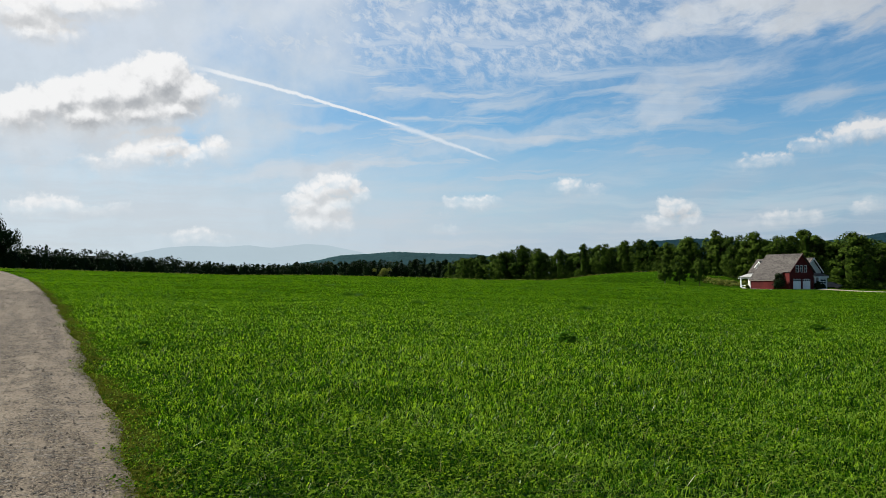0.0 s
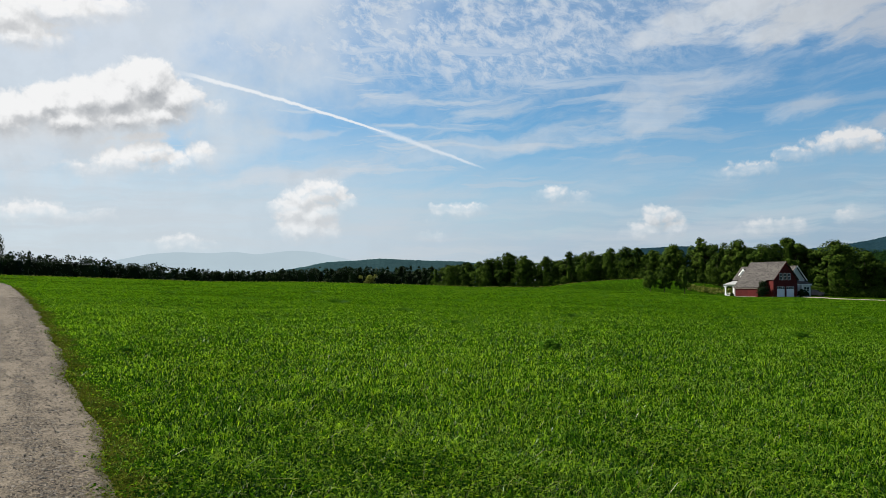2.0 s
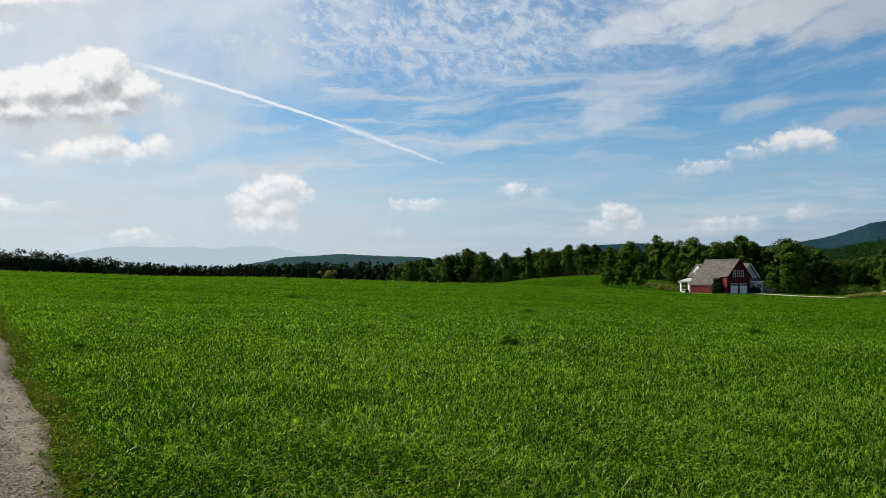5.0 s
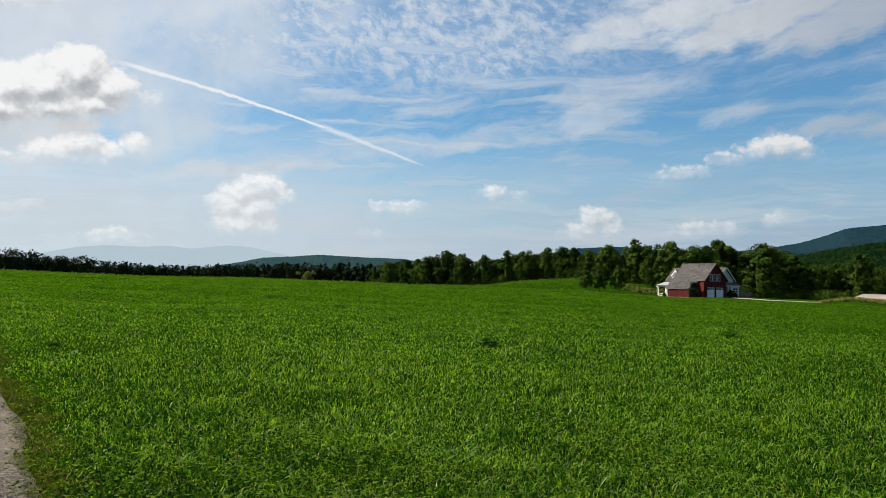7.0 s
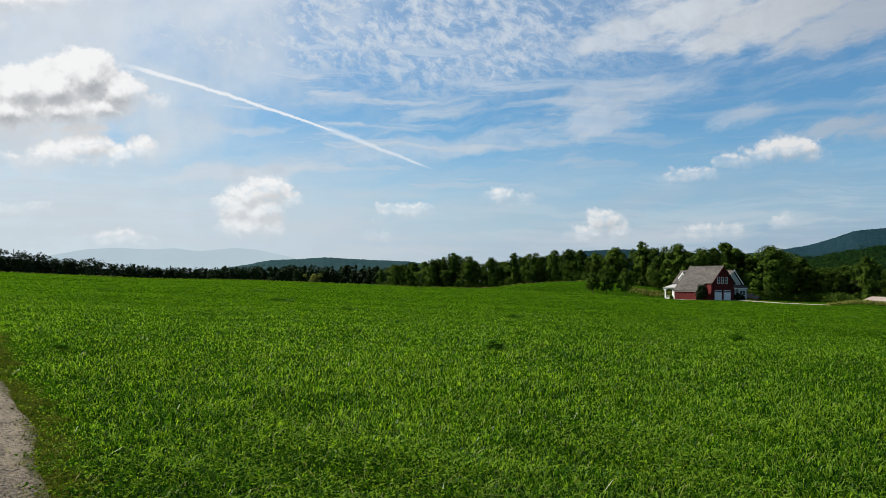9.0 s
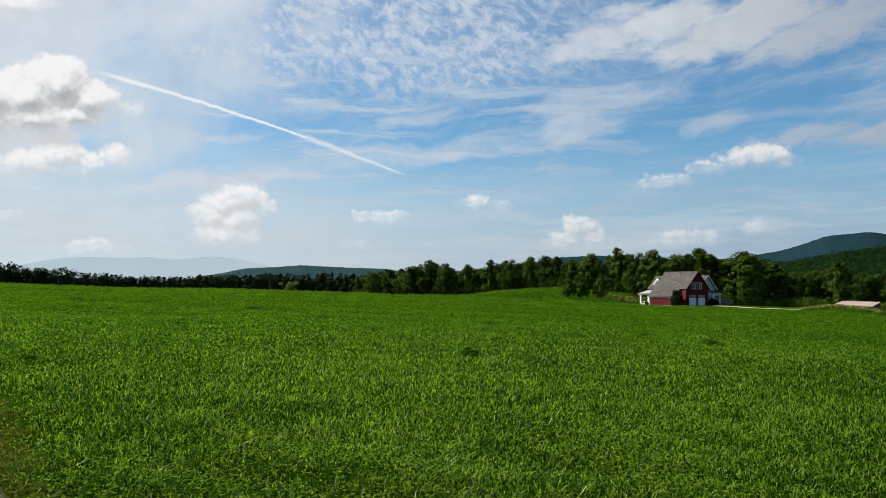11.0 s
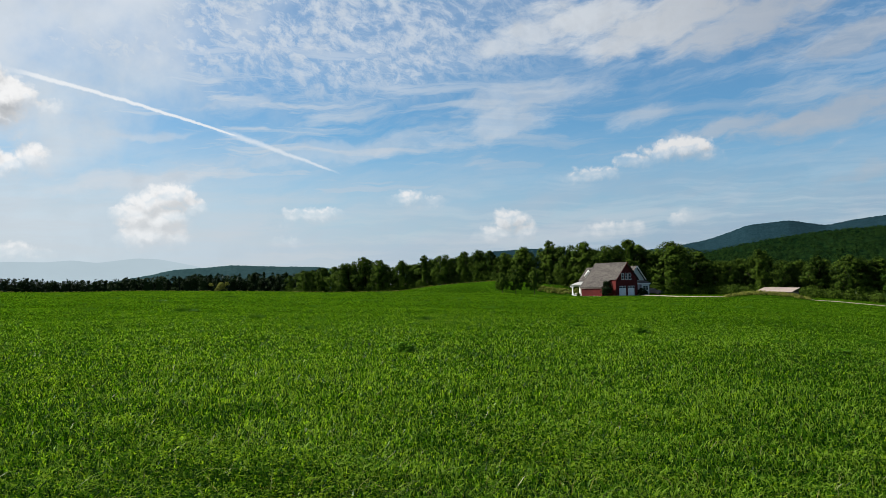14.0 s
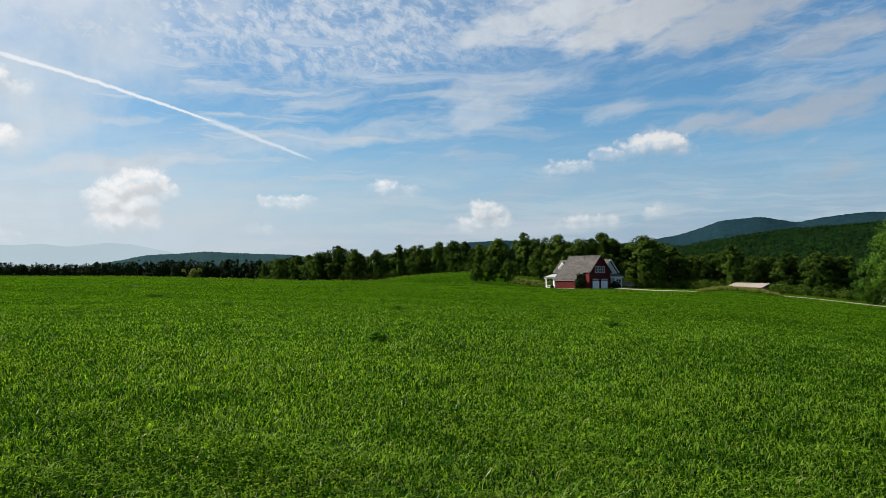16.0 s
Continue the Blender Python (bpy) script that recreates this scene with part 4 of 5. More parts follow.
def far_blades(name, rng, x, y, h, w, mat, label, category):
    """Distant blades: one leaning triangle each."""
    n = len(x)
    t, f = rng.uniform(0, 2 * np.pi, n), rng.uniform(0, 2 * np.pi, n)
    wx, wy = np.cos(f) * w / 2, np.sin(f) * w / 2
    z = lie(x, y) - 0.01
    lean = h * rng.uniform(0.8, 2.6, n)
    v = np.empty((n, 3, 3))
    v[:, 0] = np.stack([x - wx, y - wy, z], -1)
    v[:, 1] = np.stack([x + wx, y + wy, z], -1)
    v[:, 2] = np.stack([x + np.cos(t) * lean, y + np.sin(t) * lean, z + h], -1)
    tagged(mesh_object(name, v.reshape(-1, 3), np.arange(3 * n).reshape(-1, 3), mat), label, category, kind="stuff")


def meadow_height(x, y):
    """How the sward's height varies: small clumps, broad swells and the odd coarse tuft."""
    clump = 0.5 + 0.5 * np.sin(x * 2.9 + 2 * np.sin(y * 1.9)) * np.sin(y * 3.3 + 2 * np.sin(x * 1.4))
    swell = 0.5 + 0.5 * np.sin(x * 0.45 + 2 * np.sin(y * 0.3)) * np.sin(y * 0.37 + 1.5 * np.sin(x * 0.22))
    tuft = np.clip(np.sin(x * 0.83 + 1.7 * np.sin(y * 0.31)) * np.sin(y * 1.07 + 1.3 * np.sin(x * 0.57)) - 0.55, 0, 1)
    return 0.042 + 0.035 * clump + 0.022 * swell + 0.10 * tuft


def on_meadow(rng, n, r0, r1, loose):
    """n random places between r0 and r1 metres off, thinning out towards the road."""
    r = r0 * (r1 / r0) ** rng.random(n)
    az = np.radians(rng.uniform(-50, 37, n))
    x, y = -r * np.sin(az), r * np.cos(az)
    side = x - road_edge(y)
    ragged = 0.16 * np.sin(y * 1.1) * np.sin(y * 0.43) + 0.12 * np.sin(y * 5.1 + np.sin(y * 2.0)) + 0.08 * np.sin(y * 11.3)
    ok = (side > -0.05 + ragged * np.exp(-y / 60) + rng.exponential(loose, n)) & (np.hypot(x - 71.4, y - 179.7) > 11)
    return x[ok], y[ok], r[ok], side[ok]


def build_grass():
    rng = np.random.default_rng(7)
    x, y, r, side = on_meadow(rng, 450000, 4.4, 62, 0.13)
    keep = rng.random(len(r)) < np.interp(r, [22, 62], [1.0, 0.05])
    x, y, r, side = x[keep], y[keep], r[keep], side[keep]
    n = len(x)
    h = meadow_height(x, y) * rng.uniform(0.6, 1.5, n) * np.clip(side / 0.9, 0.5, 1) * np.interp(r, [6, 14, 30], [1.05, 1.0, 0.9])
    w = 0.0088 * (1 + r / 26) * rng.uniform(0.6, 1.4, n)
    blades("grass", rng, x, y, h, w, BLADE, "thick fresh green meadow grass, uncut", "grass", np.interp(r, [8, 30], [0.95, 1.3]))
    x, y, r, side = on_meadow(rng, 500000, 18, 268, 0.3)
    keep = rng.random(len(r)) < np.interp(r, [18, 50], [0.1, 1.0])
    x, y, r, side = x[keep], y[keep], r[keep], side[keep]
    n = len(x)
    h = (0.7 * meadow_height(x, y) + 0.015) * rng.uniform(0.7, 1.4, n) * np.interp(r, [30, 250], [1.0, 1.5])
    far_blades("grass", rng, x, y, h, 0.0009 * r * rng.uniform(0.6, 1.4, n), SWARD, "green meadow grass running on to the trees", "grass")
    # coarse pale stalks lying across the sward
    x, y, r, side = on_meadow(rng, 2400, 4.4, 26, 0.5)
    n = len(x)
    blades("grass_stalks", rng, x, y, 0.13 * rng.uniform(0.7, 1.3, n), 0.005 * (1 + r / 20), STRAW, "long pale stalks lying among the meadow grass", "grass", 2.2)
    # thin browned grass at the edge of the gravel
    n = 52000
    y = 3.6 + 70 * rng.random(n) ** 2.2
    x = road_edge(y) + rng.normal(0.10, 0.17, n) + 0.16 * np.sin(y * 1.1) * np.sin(y * 0.43) + 0.12 * np.sin(y * 5.1 + np.sin(y * 2.0))
    far = np.hypot(x, y)
    blades("verge_grass", rng, x, y, rng.uniform(0.015, 0.07, n), 0.005 * (1 + far / 16) * rng.uniform(0.6, 1.4, n), VERGE,
           "sparse brownish grass along the road edge", "grass", 1.6)
    # single tufts that creep on to the gravel
    n = 90
    ty = 4.0 + 34 * rng.random(n) ** 1.6
    tx = road_edge(ty) - rng.exponential(0.12, n)
    y = np.repeat(ty, 22) + rng.normal(0, 0.035, n * 22)
    x = np.repeat(tx, 22) + rng.normal(0, 0.07, n * 22)
    blades("grass_tufts", rng, x, y, rng.uniform(0.02, 0.06, n * 22), 0.006 * (1 + y / 16), VERGE, "small browned grass tufts growing out of the gravel", "grass", 1.8)


def build_clover():
    """Low trefoil leaves in patches among the grass, thickest towards the road."""
    rng = np.random.default_rng(17)
    x, y, r, side = on_meadow(rng, 120000, 4.4, 22, 0.35)
    patch = np.sin(x * 0.9 + 1.6 * np.sin(y * 0.55)) * np.sin(y * 0.8 + 1.2 * np.sin(x * 0.7)) + 0.5 * np.sin(x * 2.3 + y * 1.1)
    keep = patch + np.interp(side, [0, 3, 8], [0.7, 0.35, -0.25]) > rng.uniform(0.0, 1.2, len(x))
    x, y, r = x[keep], y[keep], r[keep]
    n = len(x)
    z = lie(x, y) + meadow_height(x, y) * rng.uniform(0.75, 1.3, n)
    s = (0.011 * (1 + r / 26) * rng.uniform(0.6, 1.4, n))[:, None]
    a = rng.uniform(0, 6.283, n)
    t = np.stack([np.cos(a), np.sin(a), rng.uniform(-0.5, 0.5, n)], -1) * s
    b = np.stack([-np.sin(a), np.cos(a), rng.uniform(-0.5, 0.5, n)], -1) * s * 0.75
    c = np.stack([x, y, z], -1)
    v = np.stack([c - t, c - b, c + t, c + b], 1).reshape(-1, 3)
    tagged(mesh_object("clover", v, np.arange(len(v)).reshape(-1, 4), CLOVER), "small round clover leaves among the grass", "clover", kind="stuff")


build_grass()
build_clover()


def weed(az, r, wide, high, seed, label="dark broad-leaved weed clump in the grass"):
    rng = np.random.default_rng(seed)
    p = spot(az, r)
    n = 360
    t = rng.uniform(0, 6.283, n)
    q = wide * 0.5 * rng.random(n) ** 0.7
    top = high * (1 - 0.6 * (q / wide * 2) ** 2) * rng.uniform(0.15, 1.05, n)
    c = np.stack([q * np.cos(t), q * np.sin(t), top], -1)
    s = (0.035 + 0.02 * wide) * rng.uniform(0.6, 1.3, n)
    a = np.stack([np.cos(t) * 0.8, np.sin(t) * 0.8, rng.uniform(-0.5, 0.5, n)], -1) * s[:, None]
    b = np.stack([-np.sin(t), np.cos(t), rng.uniform(-0.4, 0.4, n)], -1) * s[:, None] * 0.55
    # each leaf hangs on a stalk from the one root
    v = np.concatenate([np.stack([c - a, c - b, c + a, c + b], 1).reshape(-1, 3), [[0, 0, -0.03]]])
    k = 4 * np.arange(n)
    f = [(i, i + 1, i + 2, i + 3) for i in k] + [(i, i + 1, 4 * n) for i in k[::3]]
    ob = mesh_object("weed_clump", v, f, WEED)
    ob.matrix_basis = Matrix.Translation(p)
    tagged(ob, label, "weed", "weed clumps")


# the clumps that stand out: direction, distance, width, height
for k, (a, r, wd, hi) in enumerate(((-8.45, 19.2, 0.62, 0.27), (6.25, 58, 2.0, 0.26), (-24.4, 30.5, 0.75, 0.22), (20.0, 17.6, 0.36, 0.12), (-9.7, 38, 0.9, 0.20))):
    weed(a, r, wd, hi, 71 + k)
for k, (a, r, wd) in enumerate(((-19.7, 46, 1.1), (-20.1, 35, 0.8), (-2.0, 72, 1.8), (12.3, 64, 1.6), (10.8, 110, 2.4), (14.0, 150, 3.0), (-1.7, 31, 0.7), (-33.1, 26, 0.7),
                                 (-36.5, 24, 0.7), (-21.5, 48, 1.2), (1.7, 43, 1.0), (-40.6, 38, 0.9), (-38.1, 31, 0.8), (-14.2, 62, 1.6), (-28.0, 54, 1.3), (-5.6, 90, 2.2), (-12.0, 105, 2.4),
                                 (-26.5, 82, 2.0), (3.5, 120, 2.6), (17.5, 80, 1.8), (-31.0, 70, 1.7), (8.0, 88, 2.0), (-17.0, 120, 2.6), (-23.0, 64, 1.4))):
    weed(a, r, wd, 0.10 + 0.0006 * r, 200 + k, "low dark weed clump among the meadow grass")


# ---- the house ----
HOUSE = spot(-23.52, 186)
HOUSE.z = 1.6 + 186 * math.tan(radians(-0.70))
CAMDIR = Vector((-HOUSE.x, -HOUSE.y, 0)).normalized()
RIGHT = Vector((0, 0, 1)).cross(CAMDIR)
GABLE = CAMDIR * 0.643 + RIGHT * 0.766      # the way the garage doors face
FRAME = Matrix((( *GABLE, 0), (*Vector((0, 0, 1)).cross(GABLE), 0), (0, 0, 1, 0), (0, 0, 0, 1))).transposed()
FRAME = Matrix.Translation(HOUSE) @ FRAME.to_3x3().to_4x4()
# in this frame x points out of the garage doors, y to the house's far (right-hand) side, z up


def gable_wall(x0, x1, y0, y1, eave, peak, drop=0.0):
    """A closed body under a pitched roof, ridge along x."""
    ym = (y0 + y1) / 2
    out = [(y0, -0.5), (y1, -0.5), (y1, eave), (ym, peak), (y0, eave)]
    bm = bmesh.new()
    a = [bm.verts.new((x0, y, z)) for y, z in out]
    b = [bm.verts.new((x1, y, z)) for y, z in out]
    bm.faces.new(a[::-1])
    bm.faces.new(b)
    for i in range(5):
        bm.faces.new((a[i], a[(i + 1) % 5], b[(i + 1) % 5], b[i]))
    return bm


def window(parent, x, y, z, w, h, axis="x", sign=1, bars=1):
    """A framed sash window on a wall facing along the axis."""
    def put(a0, a1, d0, d1, z0, z1):
        d0, d1 = sorted((sign * d0, sign * d1))
        return boxed(x + d0, x + d1, y + a0, y + a1, z0, z1) if axis == "x" else boxed(x + a0, x + a1, y + d0, y + d1, z0, z1)
    frame_part = part("window", put(-w / 2 - 0.06, w / 2 + 0.06, 0.0, 0.05, z + h, z + h + 0.08), WHITE, parent)
    part("sill", put(-w / 2 - 0.08, w / 2 + 0.08, 0.0, 0.09, z - 0.07, z), WHITE, frame_part)
    for s in (-1, 1):
        e0, e1 = sorted((s * w / 2, s * (w / 2 + 0.06)))
        part("jamb", put(e0, e1, 0.0, 0.05, z, z + h), WHITE, frame_part)
    part("pane", put(-w / 2, w / 2, 0.0, 0.015, z, z + h), GLASS, frame_part)
    part("sash_bar", put(-w / 2, w / 2, 0.015, 0.035, z + h / 2 - 0.03, z + h / 2 + 0.03), WHITE, frame_part)
    if bars > 1:
        part("sash_bar", put(-0.02, 0.02, 0.015, 0.033, z, z + h), WHITE, frame_part)
    return frame_part


def roof_side(parent, x0, x1, ye, ze, yr, zr, thick=0.16, mat=SHINGLE, name="roof"):
    """One sloping side of a roof from the eave (ye, ze) to the ridge (yr, zr)."""
    pts = [(x0, ye, ze), (x1, ye, ze), (x1, yr, zr), (x0, yr, zr)]
    if yr < ye:
        pts = pts[::-1]
    return part(name, slab(pts, thick), mat, parent)


def build_garage():
    root = new("garage_wing")
    root.matrix_basis = FRAME
    part("wall", gable_wall(-8.9, -0.15, -3.55, 3.55, 3.55, 7.1), RED, root, "dark red board walls")
    # lean-to on the near side, its end set back from the gable
    bm = bmesh.new()
    a, b = -8.85, -2.9
    out = [(-5.1, -0.5), (-3.5, -0.5), (-3.5, 3.5), (-5.1, 1.95)]
    va = [bm.verts.new((a, y, z)) for y, z in out]
    vb = [bm.verts.new((b, y, z)) for y, z in out]
    bm.faces.new(va[::-1])
    bm.faces.new(vb)
    for i in range(4):
        bm.faces.new((va[i], va[(i + 1) % 4], vb[(i + 1) % 4], vb[i]))
    part("lean_to_wall", bm, RED, root, "sunlit red board wall")
    # vertical battens on the lean-to
    for k in range(24):
        x = -8.75 + k * 0.24
        part("batten", boxed(x, x + 0.045, -5.13, -5.1, -0.3, 1.9), RED, root)
    near = [(-9.2, -5.35, 1.92), (-2.7, -5.35, 1.92), (-1.55, -3.75, 3.52), (0.2, -3.75, 3.52), (0.2, 0.0, 7.35), (-9.2, 0.0, 7.35)]
    part("roof", slab(near, 0.16), SHINGLE, root)
    roof_side(root, -9.2, 0.2, 3.8, 3.47, 0.0, 7.35)
    part("ridge_cap", slab([(-9.2, -0.12, 7.30), (0.2, -0.12, 7.30), (0.2, 0.12, 7.37), (-9.2, 0.12, 7.37)], 0.05), SHINGLE, root)
    part("eave_board", boxed(-9.15, -2.75, -5.32, -5.28, 1.68, 1.84), TIMBER, root)
    for s in (-1, 1):
        pts = [(0.2, s * 3.75, 3.34), (0.24, s * 3.75, 3.34), (0.24, 0, 7.18), (0.2, 0, 7.18)]
        bm = bmesh.new()
        lo = [bm.verts.new(p) for p in pts]
        hi = [bm.verts.new((x, y, z + 0.18)) for x, y, z in pts]
        bm.faces.new(lo)
        bm.faces.new(hi[::-1])
        for i in range(4):
            bm.faces.new((lo[i], hi[i], hi[(i + 1) % 4], lo[(i + 1) % 4]))
        part("bargeboard", bm, RED, root)
    for yc in (-1.48, 1.34):
        door = part("garage_door", boxed(-0.15, -0.09, yc - 1.13, yc + 1.13, 0.0, 2.1), WHITE, root, "white panelled garage door")
        for i in range(4):
            for j in range(3):
                y0, z0 = yc - 1.10 + i * 0.56, 0.06 + j * 0.5
                part("panel", boxed(-0.09, -0.07, y0, y0 + 0.52, z0, z0 + 0.44), WHITE, door)
            y0 = yc - 1.06 + i * 0.56
            part("pane", boxed(-0.09, -0.075, y0, y0 + 0.44, 1.64, 2.0), GLASS, door)
        part("door_trim", boxed(-0.15, -0.06, yc - 1.26, yc + 1.26, 2.1, 2.2), RED, root)
        for s in (-1, 1):
            e0, e1 = sorted((yc + s * 1.13, yc + s * 1.26))
            part("door_trim", boxed(-0.15, -0.06, e0, e1, 0.0, 2.1), RED, root)
    for yc in (-1.3, -0.1, 1.1):
        window(root, -0.15, yc, 3.55, 0.66, 1.3)
    part("foundation", boxed(-8.95, -0.1, -3.6, 3.6, -1.2, 0.0), CONCRETE, root)
    part("foundation", boxed(-8.9, -2.85, -5.15, -3.6, -1.2, 0.0), CONCRETE, root)
    tagged(root, "red barn-like garage wing with steep grey shingle roof", "garage")


def build_farmhouse():
    root = new("farmhouse")
    root.matrix_basis = FRAME
    part("wall", gable_wall(-17.4, -2.8, 3.75, 9.1, 3.75, 6.4), CREAM, root, "pale clapboard walls")
    for k in range(22):
        z = 0.1 + k * 0.2
        half = 2.62 if z < 3.7 else 2.62 * (6.4 - z) / 2.7
        part("clapboard", boxed(-2.8, -2.78, 6.42 - half, 6.42 + half, z, z + 0.17), CREAM, root)
    roof_side(root, -17.7, -2.45, 3.4, 3.5, 6.42, 6.62)
    roof_side(root, -17.7, -2.45, 9.44, 3.5, 6.42, 6.62)
    for s in (-1, 1):
        bm = slab([(-2.45, 6.42 + s * 3.02, 3.36), (-2.41, 6.42 + s * 3.02, 3.36), (-2.41, 6.42, 6.48), (-2.45, 6.42, 6.48)], 0.2)
        part("bargeboard", bm, WHITE, root)
    window(root, -2.78, 5.9, 3.5, 0.95, 1.25)
    # porch with posts along the front
    part("porch_floor", boxed(-17.4, -9.2, 0.9, 3.75, -0.5, 0.25), CONCRETE, root)
    part("porch_roof", slab([(-17.7, 0.5, 2.55), (-9.25, 0.5, 2.55), (-9.25, 3.75, 3.35), (-17.7, 3.75, 3.35)], 0.14), PORCH_ROOF, root, "pale grey porch roof")
    part("porch_beam", boxed(-17.5, -9.3, 0.85, 1.1, 2.18, 2.45), WHITE, root)
    part("porch_beam", boxed(-17.55, -17.3, 1.1, 3.75, 2.18, 2.45), WHITE, root)
    for x in (-17.4, -14.9, -12.3, -9.6):
        post = part("porch_post", boxed(x - 0.12, x + 0.12, 0.87, 1.1, 0.25, 2.2, bevel=0.015), WHITE, root)
        part("post_base", boxed(x - 0.17, x + 0.17, 0.82, 1.15, 0.25, 0.45), WHITE, post)
        part("post_cap", boxed(x - 0.17, x + 0.17, 0.82, 1.15, 2.02, 2.18), WHITE, post)
        for s in (-1, 1):
            bm = bmesh.new()
            for i in range(4):
                a0, a1 = math.pi / 2 * i / 4, math.pi / 2 * (i + 1) / 4
                rod(bm, (x + s * (0.75 - 0.63 * math.cos(a0)), 0.98, 1.62 + 0.58 * math.sin(a0)), (x + s * (0.75 - 0.63 * math.cos(a1)), 0.98, 1.62 + 0.58 * math.sin(a1)), 0.05, 0.05, 5)
            part("brace", bm, WHITE, post)
    part("porch_post", boxed(-17.55, -17.3, 3.4, 3.65, 0.25, 2.2), WHITE, root)
    part("porch_rail", boxed(-17.3, -12.3, 0.95, 1.03, 0.55, 0.62), WHITE, root)
    # dormer facing the front
    d = part("dormer", gable_wall(-1.1, 1.1, -1.0, 1.0, 4.9, 5.9), WHITE, root, "white dormer")
    d.matrix_local = Matrix.Translation((-14.8, 5.0, 0)) @ Matrix.Rotation(-math.pi / 2, 4, "Z")
    for s in (-1, 1):
        part("roof", slab([(-1.3, s * 1.25, 4.75), (1.4, s * 1.25, 4.75), (1.4, 0, 6.02), (-1.3, 0, 6.02)][::s], 0.12), SHINGLE, d)
        part("rake_board", slab([(1.4, s * 1.25, 4.66), (1.44, s * 1.25, 4.66), (1.44, 0, 5.93), (1.4, 0, 5.93)], 0.2), WHITE, d)
    # entry porch at the gable end
    part("entry_roof", slab([(-1.0, 3.9, 2.75), (-1.0, 9.4, 2.75), (-2.8, 9.4, 3.3), (-2.8, 3.9, 3.3)], 0.14), SHINGLE, root)
    part("entry_beam", boxed(-1.25, -1.05, 4.0, 9.3, 2.4, 2.66), WHITE, root)
    part("entry_wall", boxed(-2.8, -1.3, 6.5, 9.1, -0.5, 2.5), CREAM, root)
    window(root, -1.3, 7.8, 1.1, 1.7, 0.9, bars=2)
    for y in (4.15, 5.3, 6.4):
        part("porch_post", boxed(-1.3, -1.08, y - 0.11, y + 0.11, 0.0, 2.42, bevel=0.015), WHITE, root)
    part("entry_floor", boxed(-2.8, -0.9, 3.8, 6.5, -0.6, 0.05), CONCRETE, root)
    part("door", boxed(-2.78, -2.73, 5.2, 6.1, 0.05, 2.1), RED, root, "dark red front door")
    part("foundation", boxed(-17.4, -2.8, 3.8, 9.05, -1.2, -0.01), CONCRETE, root)
    tagged(root, "pale clapboard farmhouse with white porches and dormer", "house")


build_garage()
build_farmhouse()


def bush(at, wide, high, seed, mat=LEAF, label="dark rounded bush against the garage wall"):
    rng = np.random.default_rng(seed)
    m = 26
    u = rng.random(m)
    q = wide * 0.36 * np.sqrt(rng.random(m)) * np.sin(np.pi * (0.25 + 0.65 * u))
    t = rng.uniform(0, 6.283, m)
    c = np.stack([q * np.cos(t), q * np.sin(t), high * (0.1 + 0.75 * u)], -1)
    v, f = leaves(rng, c, np.full(m, wide * 0.17), 1500, 0.13, low=-0.6)
    ob = mesh_object("bush", v, f, mat)
    at = FRAME @ Vector(at)
    ob.matrix_basis = Matrix.Translation((at.x, at.y, float(lie(at.x, at.y))))
    tagged(ob, label, "bush")


bush((-1.3, -5.4, 0), 3.1, 3.5, 81, LEAF_SHADED)
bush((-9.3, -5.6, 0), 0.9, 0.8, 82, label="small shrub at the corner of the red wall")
bush((-0.6, 5.3, 0), 1.8, 1.7, 83, LEAF_SHADED, label="dark shrub beside the entry porch")
bush((-0.4, 6.6, 0), 1.3, 1.2, 84, LEAF_SHADED, label="low dark shrub beside the entry porch")


def build_car():
    root = new("parked_car")
    at = FRAME @ Vector((-3.5, 13.0, 0))
    root.matrix_basis = Matrix.Translation((at.x, at.y, float(lie(at.x, at.y)))) @ Matrix.Rotation(math.atan2(GABLE.y, GABLE.x) + 0.4, 4, "Z")
    bm = bmesh.new()
    prof = [(-2.2, 0.35), (2.2, 0.35), (2.25, 0.75), (1.2, 0.95), (0.5, 1.45), (-1.5, 1.5), (-2.15, 1.0), (-2.25, 0.6)]
    a = [bm.verts.new((x, -0.88, z)) for x, z in prof]
    b = [bm.verts.new((x, 0.88, z)) for x, z in prof]
    bm.faces.new(a)
    bm.faces.new(b[::-1])
    for i in range(8):
        bm.faces.new((a[i], b[i], b[(i + 1) % 8], a[(i + 1) % 8]))
    bmesh.ops.bevel(bm, geom=list(bm.edges), offset=0.06, segments=2, affect="EDGES")
    part("body", bm, CAR, root)
    part("windscreen", slab([(1.14, -0.72, 1.01), (1.14, 0.72, 1.01), (0.58, 0.66, 1.42), (0.58, -0.66, 1.42)], -0.03), GLASS, root)
    for s in (-1, 1):
        e0, e1 = sorted((s * 0.87, s * 0.9))
        part("side_window", boxed(-1.3, 0.5, e0, e1, 1.02, 1.38), GLASS, root)
        for x in (-1.4, 1.4):
            bm = bmesh.new()
            rod(bm, (x, s * 0.66, 0.32), (x, s * 0.9, 0.32), 0.32, 0.32, 16)
            part("wheel", bm, TYRE, root)
        part("headlight", boxed(2.2, 2.27, s * 0.6 - 0.16, s * 0.6 + 0.16, 0.6, 0.72), GLASS, root)
    tagged(root, "dark car parked beside the farmhouse", "car")


build_car()


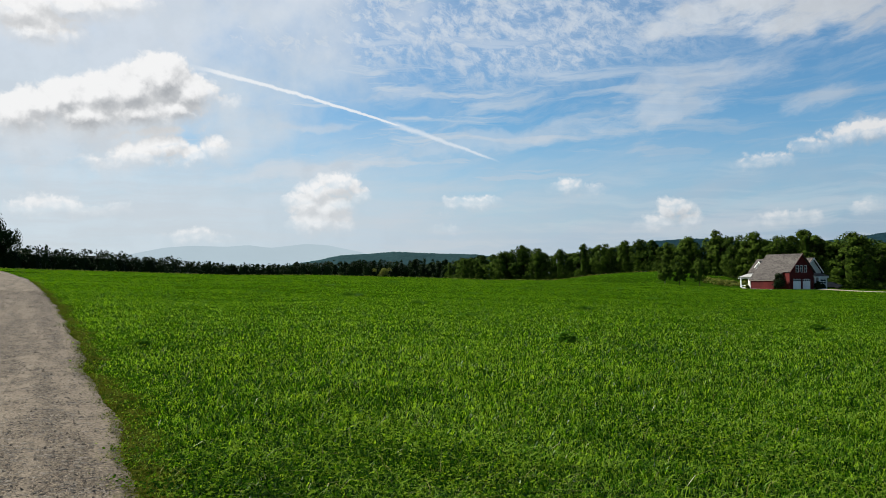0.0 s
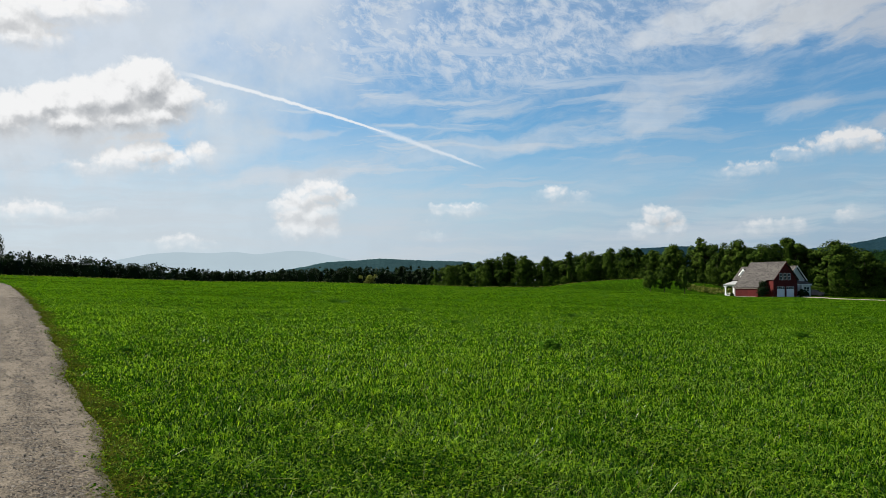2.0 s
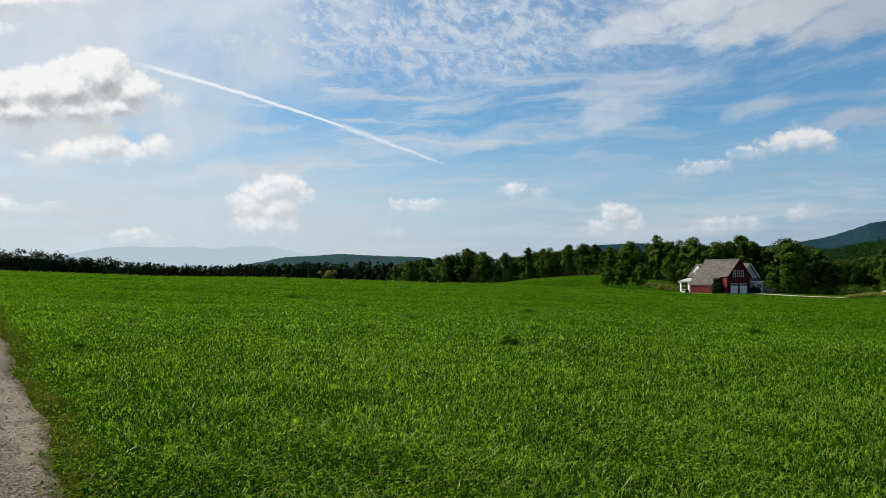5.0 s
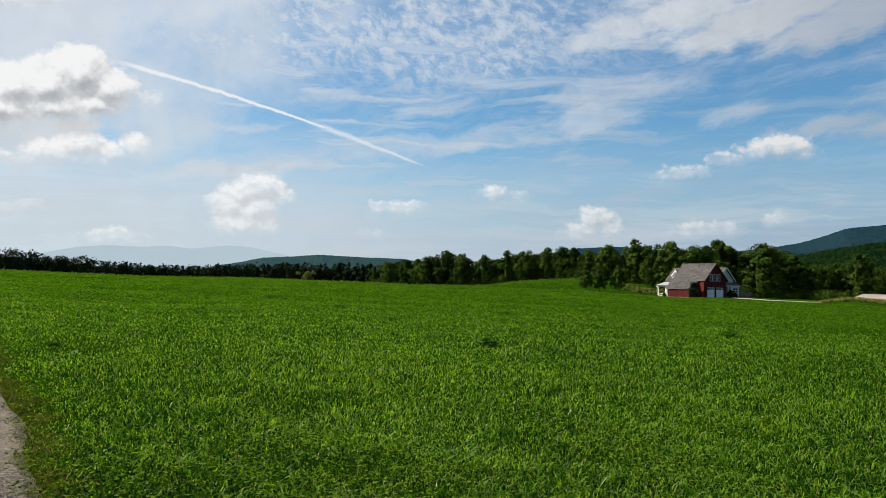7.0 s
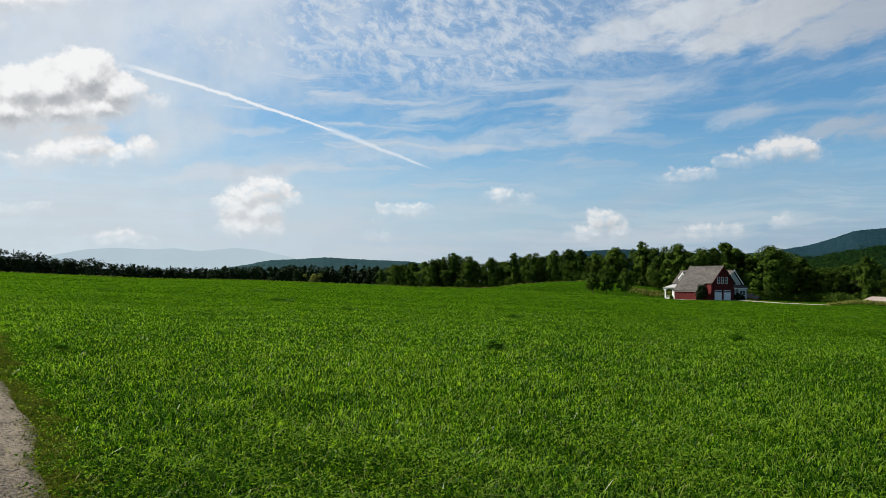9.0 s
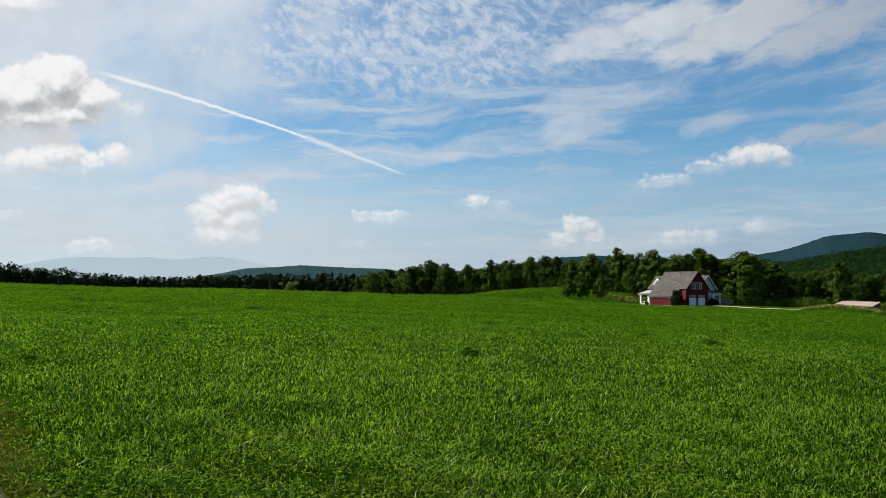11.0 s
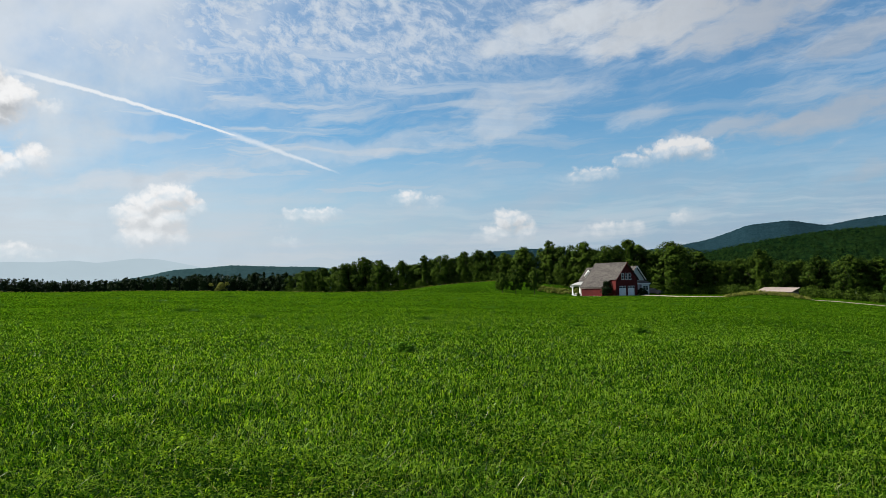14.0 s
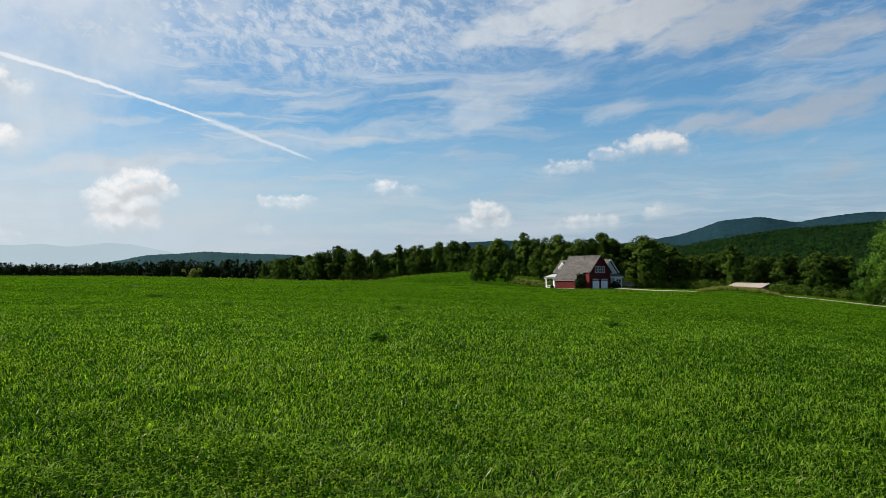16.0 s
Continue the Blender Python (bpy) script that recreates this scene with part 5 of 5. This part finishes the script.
# ---- the shed and its bank of weeds ----
def build_shed():
    root = new("shed")
    a0, a1 = spot(-31.75, 209), spot(-33.95, 205)
    d = a1 - a0
    d.z = 0
    long = d.length
    d.normalize()
    base = -1.45
    m = Matrix(((d.x, -d.y, 0, a0.x), (d.y, d.x, 0, a0.y), (0, 0, 1, base), (0, 0, 0, 1)))
    root.matrix_basis = m
    # x along the front, y away from it
    part("roof", slab([(-0.3, -0.5, 0.98), (long - 0.3, -0.5, 0.78), (long + 0.25, 2.6, 1.78), (0.5, 2.6, 1.95)], 0.1), RUST, root, "pale rusty metal roof")
    part("back_wall", boxed(0.1, long - 0.1, 2.3, 2.4, -0.6, 1.75), TIMBER, root)
    for x in (0.1, long - 0.2):
        part("side_wall", boxed(x, x + 0.1, -0.2, 2.3, -0.6, 0.75), TIMBER, root)
    for k in range(5):
        x = 0.15 + k * (long - 0.5) / 4
        part("post", boxed(x, x + 0.14, -0.35, -0.2, -0.6, 0.72), TIMBER, root)
    tagged(root, "low open shed with a pale metal roof", "shed")


build_shed()
bank("weed_bank", -34.9, -29.8, lambda a: 156, 0.55, 230, 14000, 0.09, STRAW, "tall dry weeds on a low bank before the shed", "weeds", 91, 9.0)
bank("weed_bank", -21.0, -17.4, lambda a: 214, 0.8, 90, 7000, 0.14, STRAW, "tall unmown yellow-green weeds beside the porch", "weeds", 92, 10.0)

# the dry uncut fringe along the meadow's crest
bank("dry_fringe", -8, 33, lambda a: float(np.interp(a, CREST_AZ, CREST_R)) - 1.5, 0.32, 320, 9000, 0.10, STRAW, "pale dry grass fringe along the far edge of the meadow", "grass", 93, 3.0)
bank("dry_fringe", -18.5, -8, lambda a: 246.0, 0.3, 110, 2600, 0.13, STRAW, "pale dry grass fringe on top of the knoll", "grass", 94, 3.0)


def lone_bush():
    rng = np.random.default_rng(95)
    p = spot(4.15, 268)
    c = np.stack([rng.normal(0, 1.0, 22), rng.normal(0, 0.8, 22), rng.uniform(0.3, 2.4, 22)], -1)
    v, f = leaves(rng, c, np.full(22, 0.75), 1600, 0.17, low=-0.6)
    ob = mesh_object("bush", v, f, STRAW)
    ob.matrix_basis = Matrix.Translation(p)
    tagged(ob, "pale yellow-green bush at the meadow's far edge", "bush")


lone_bush()
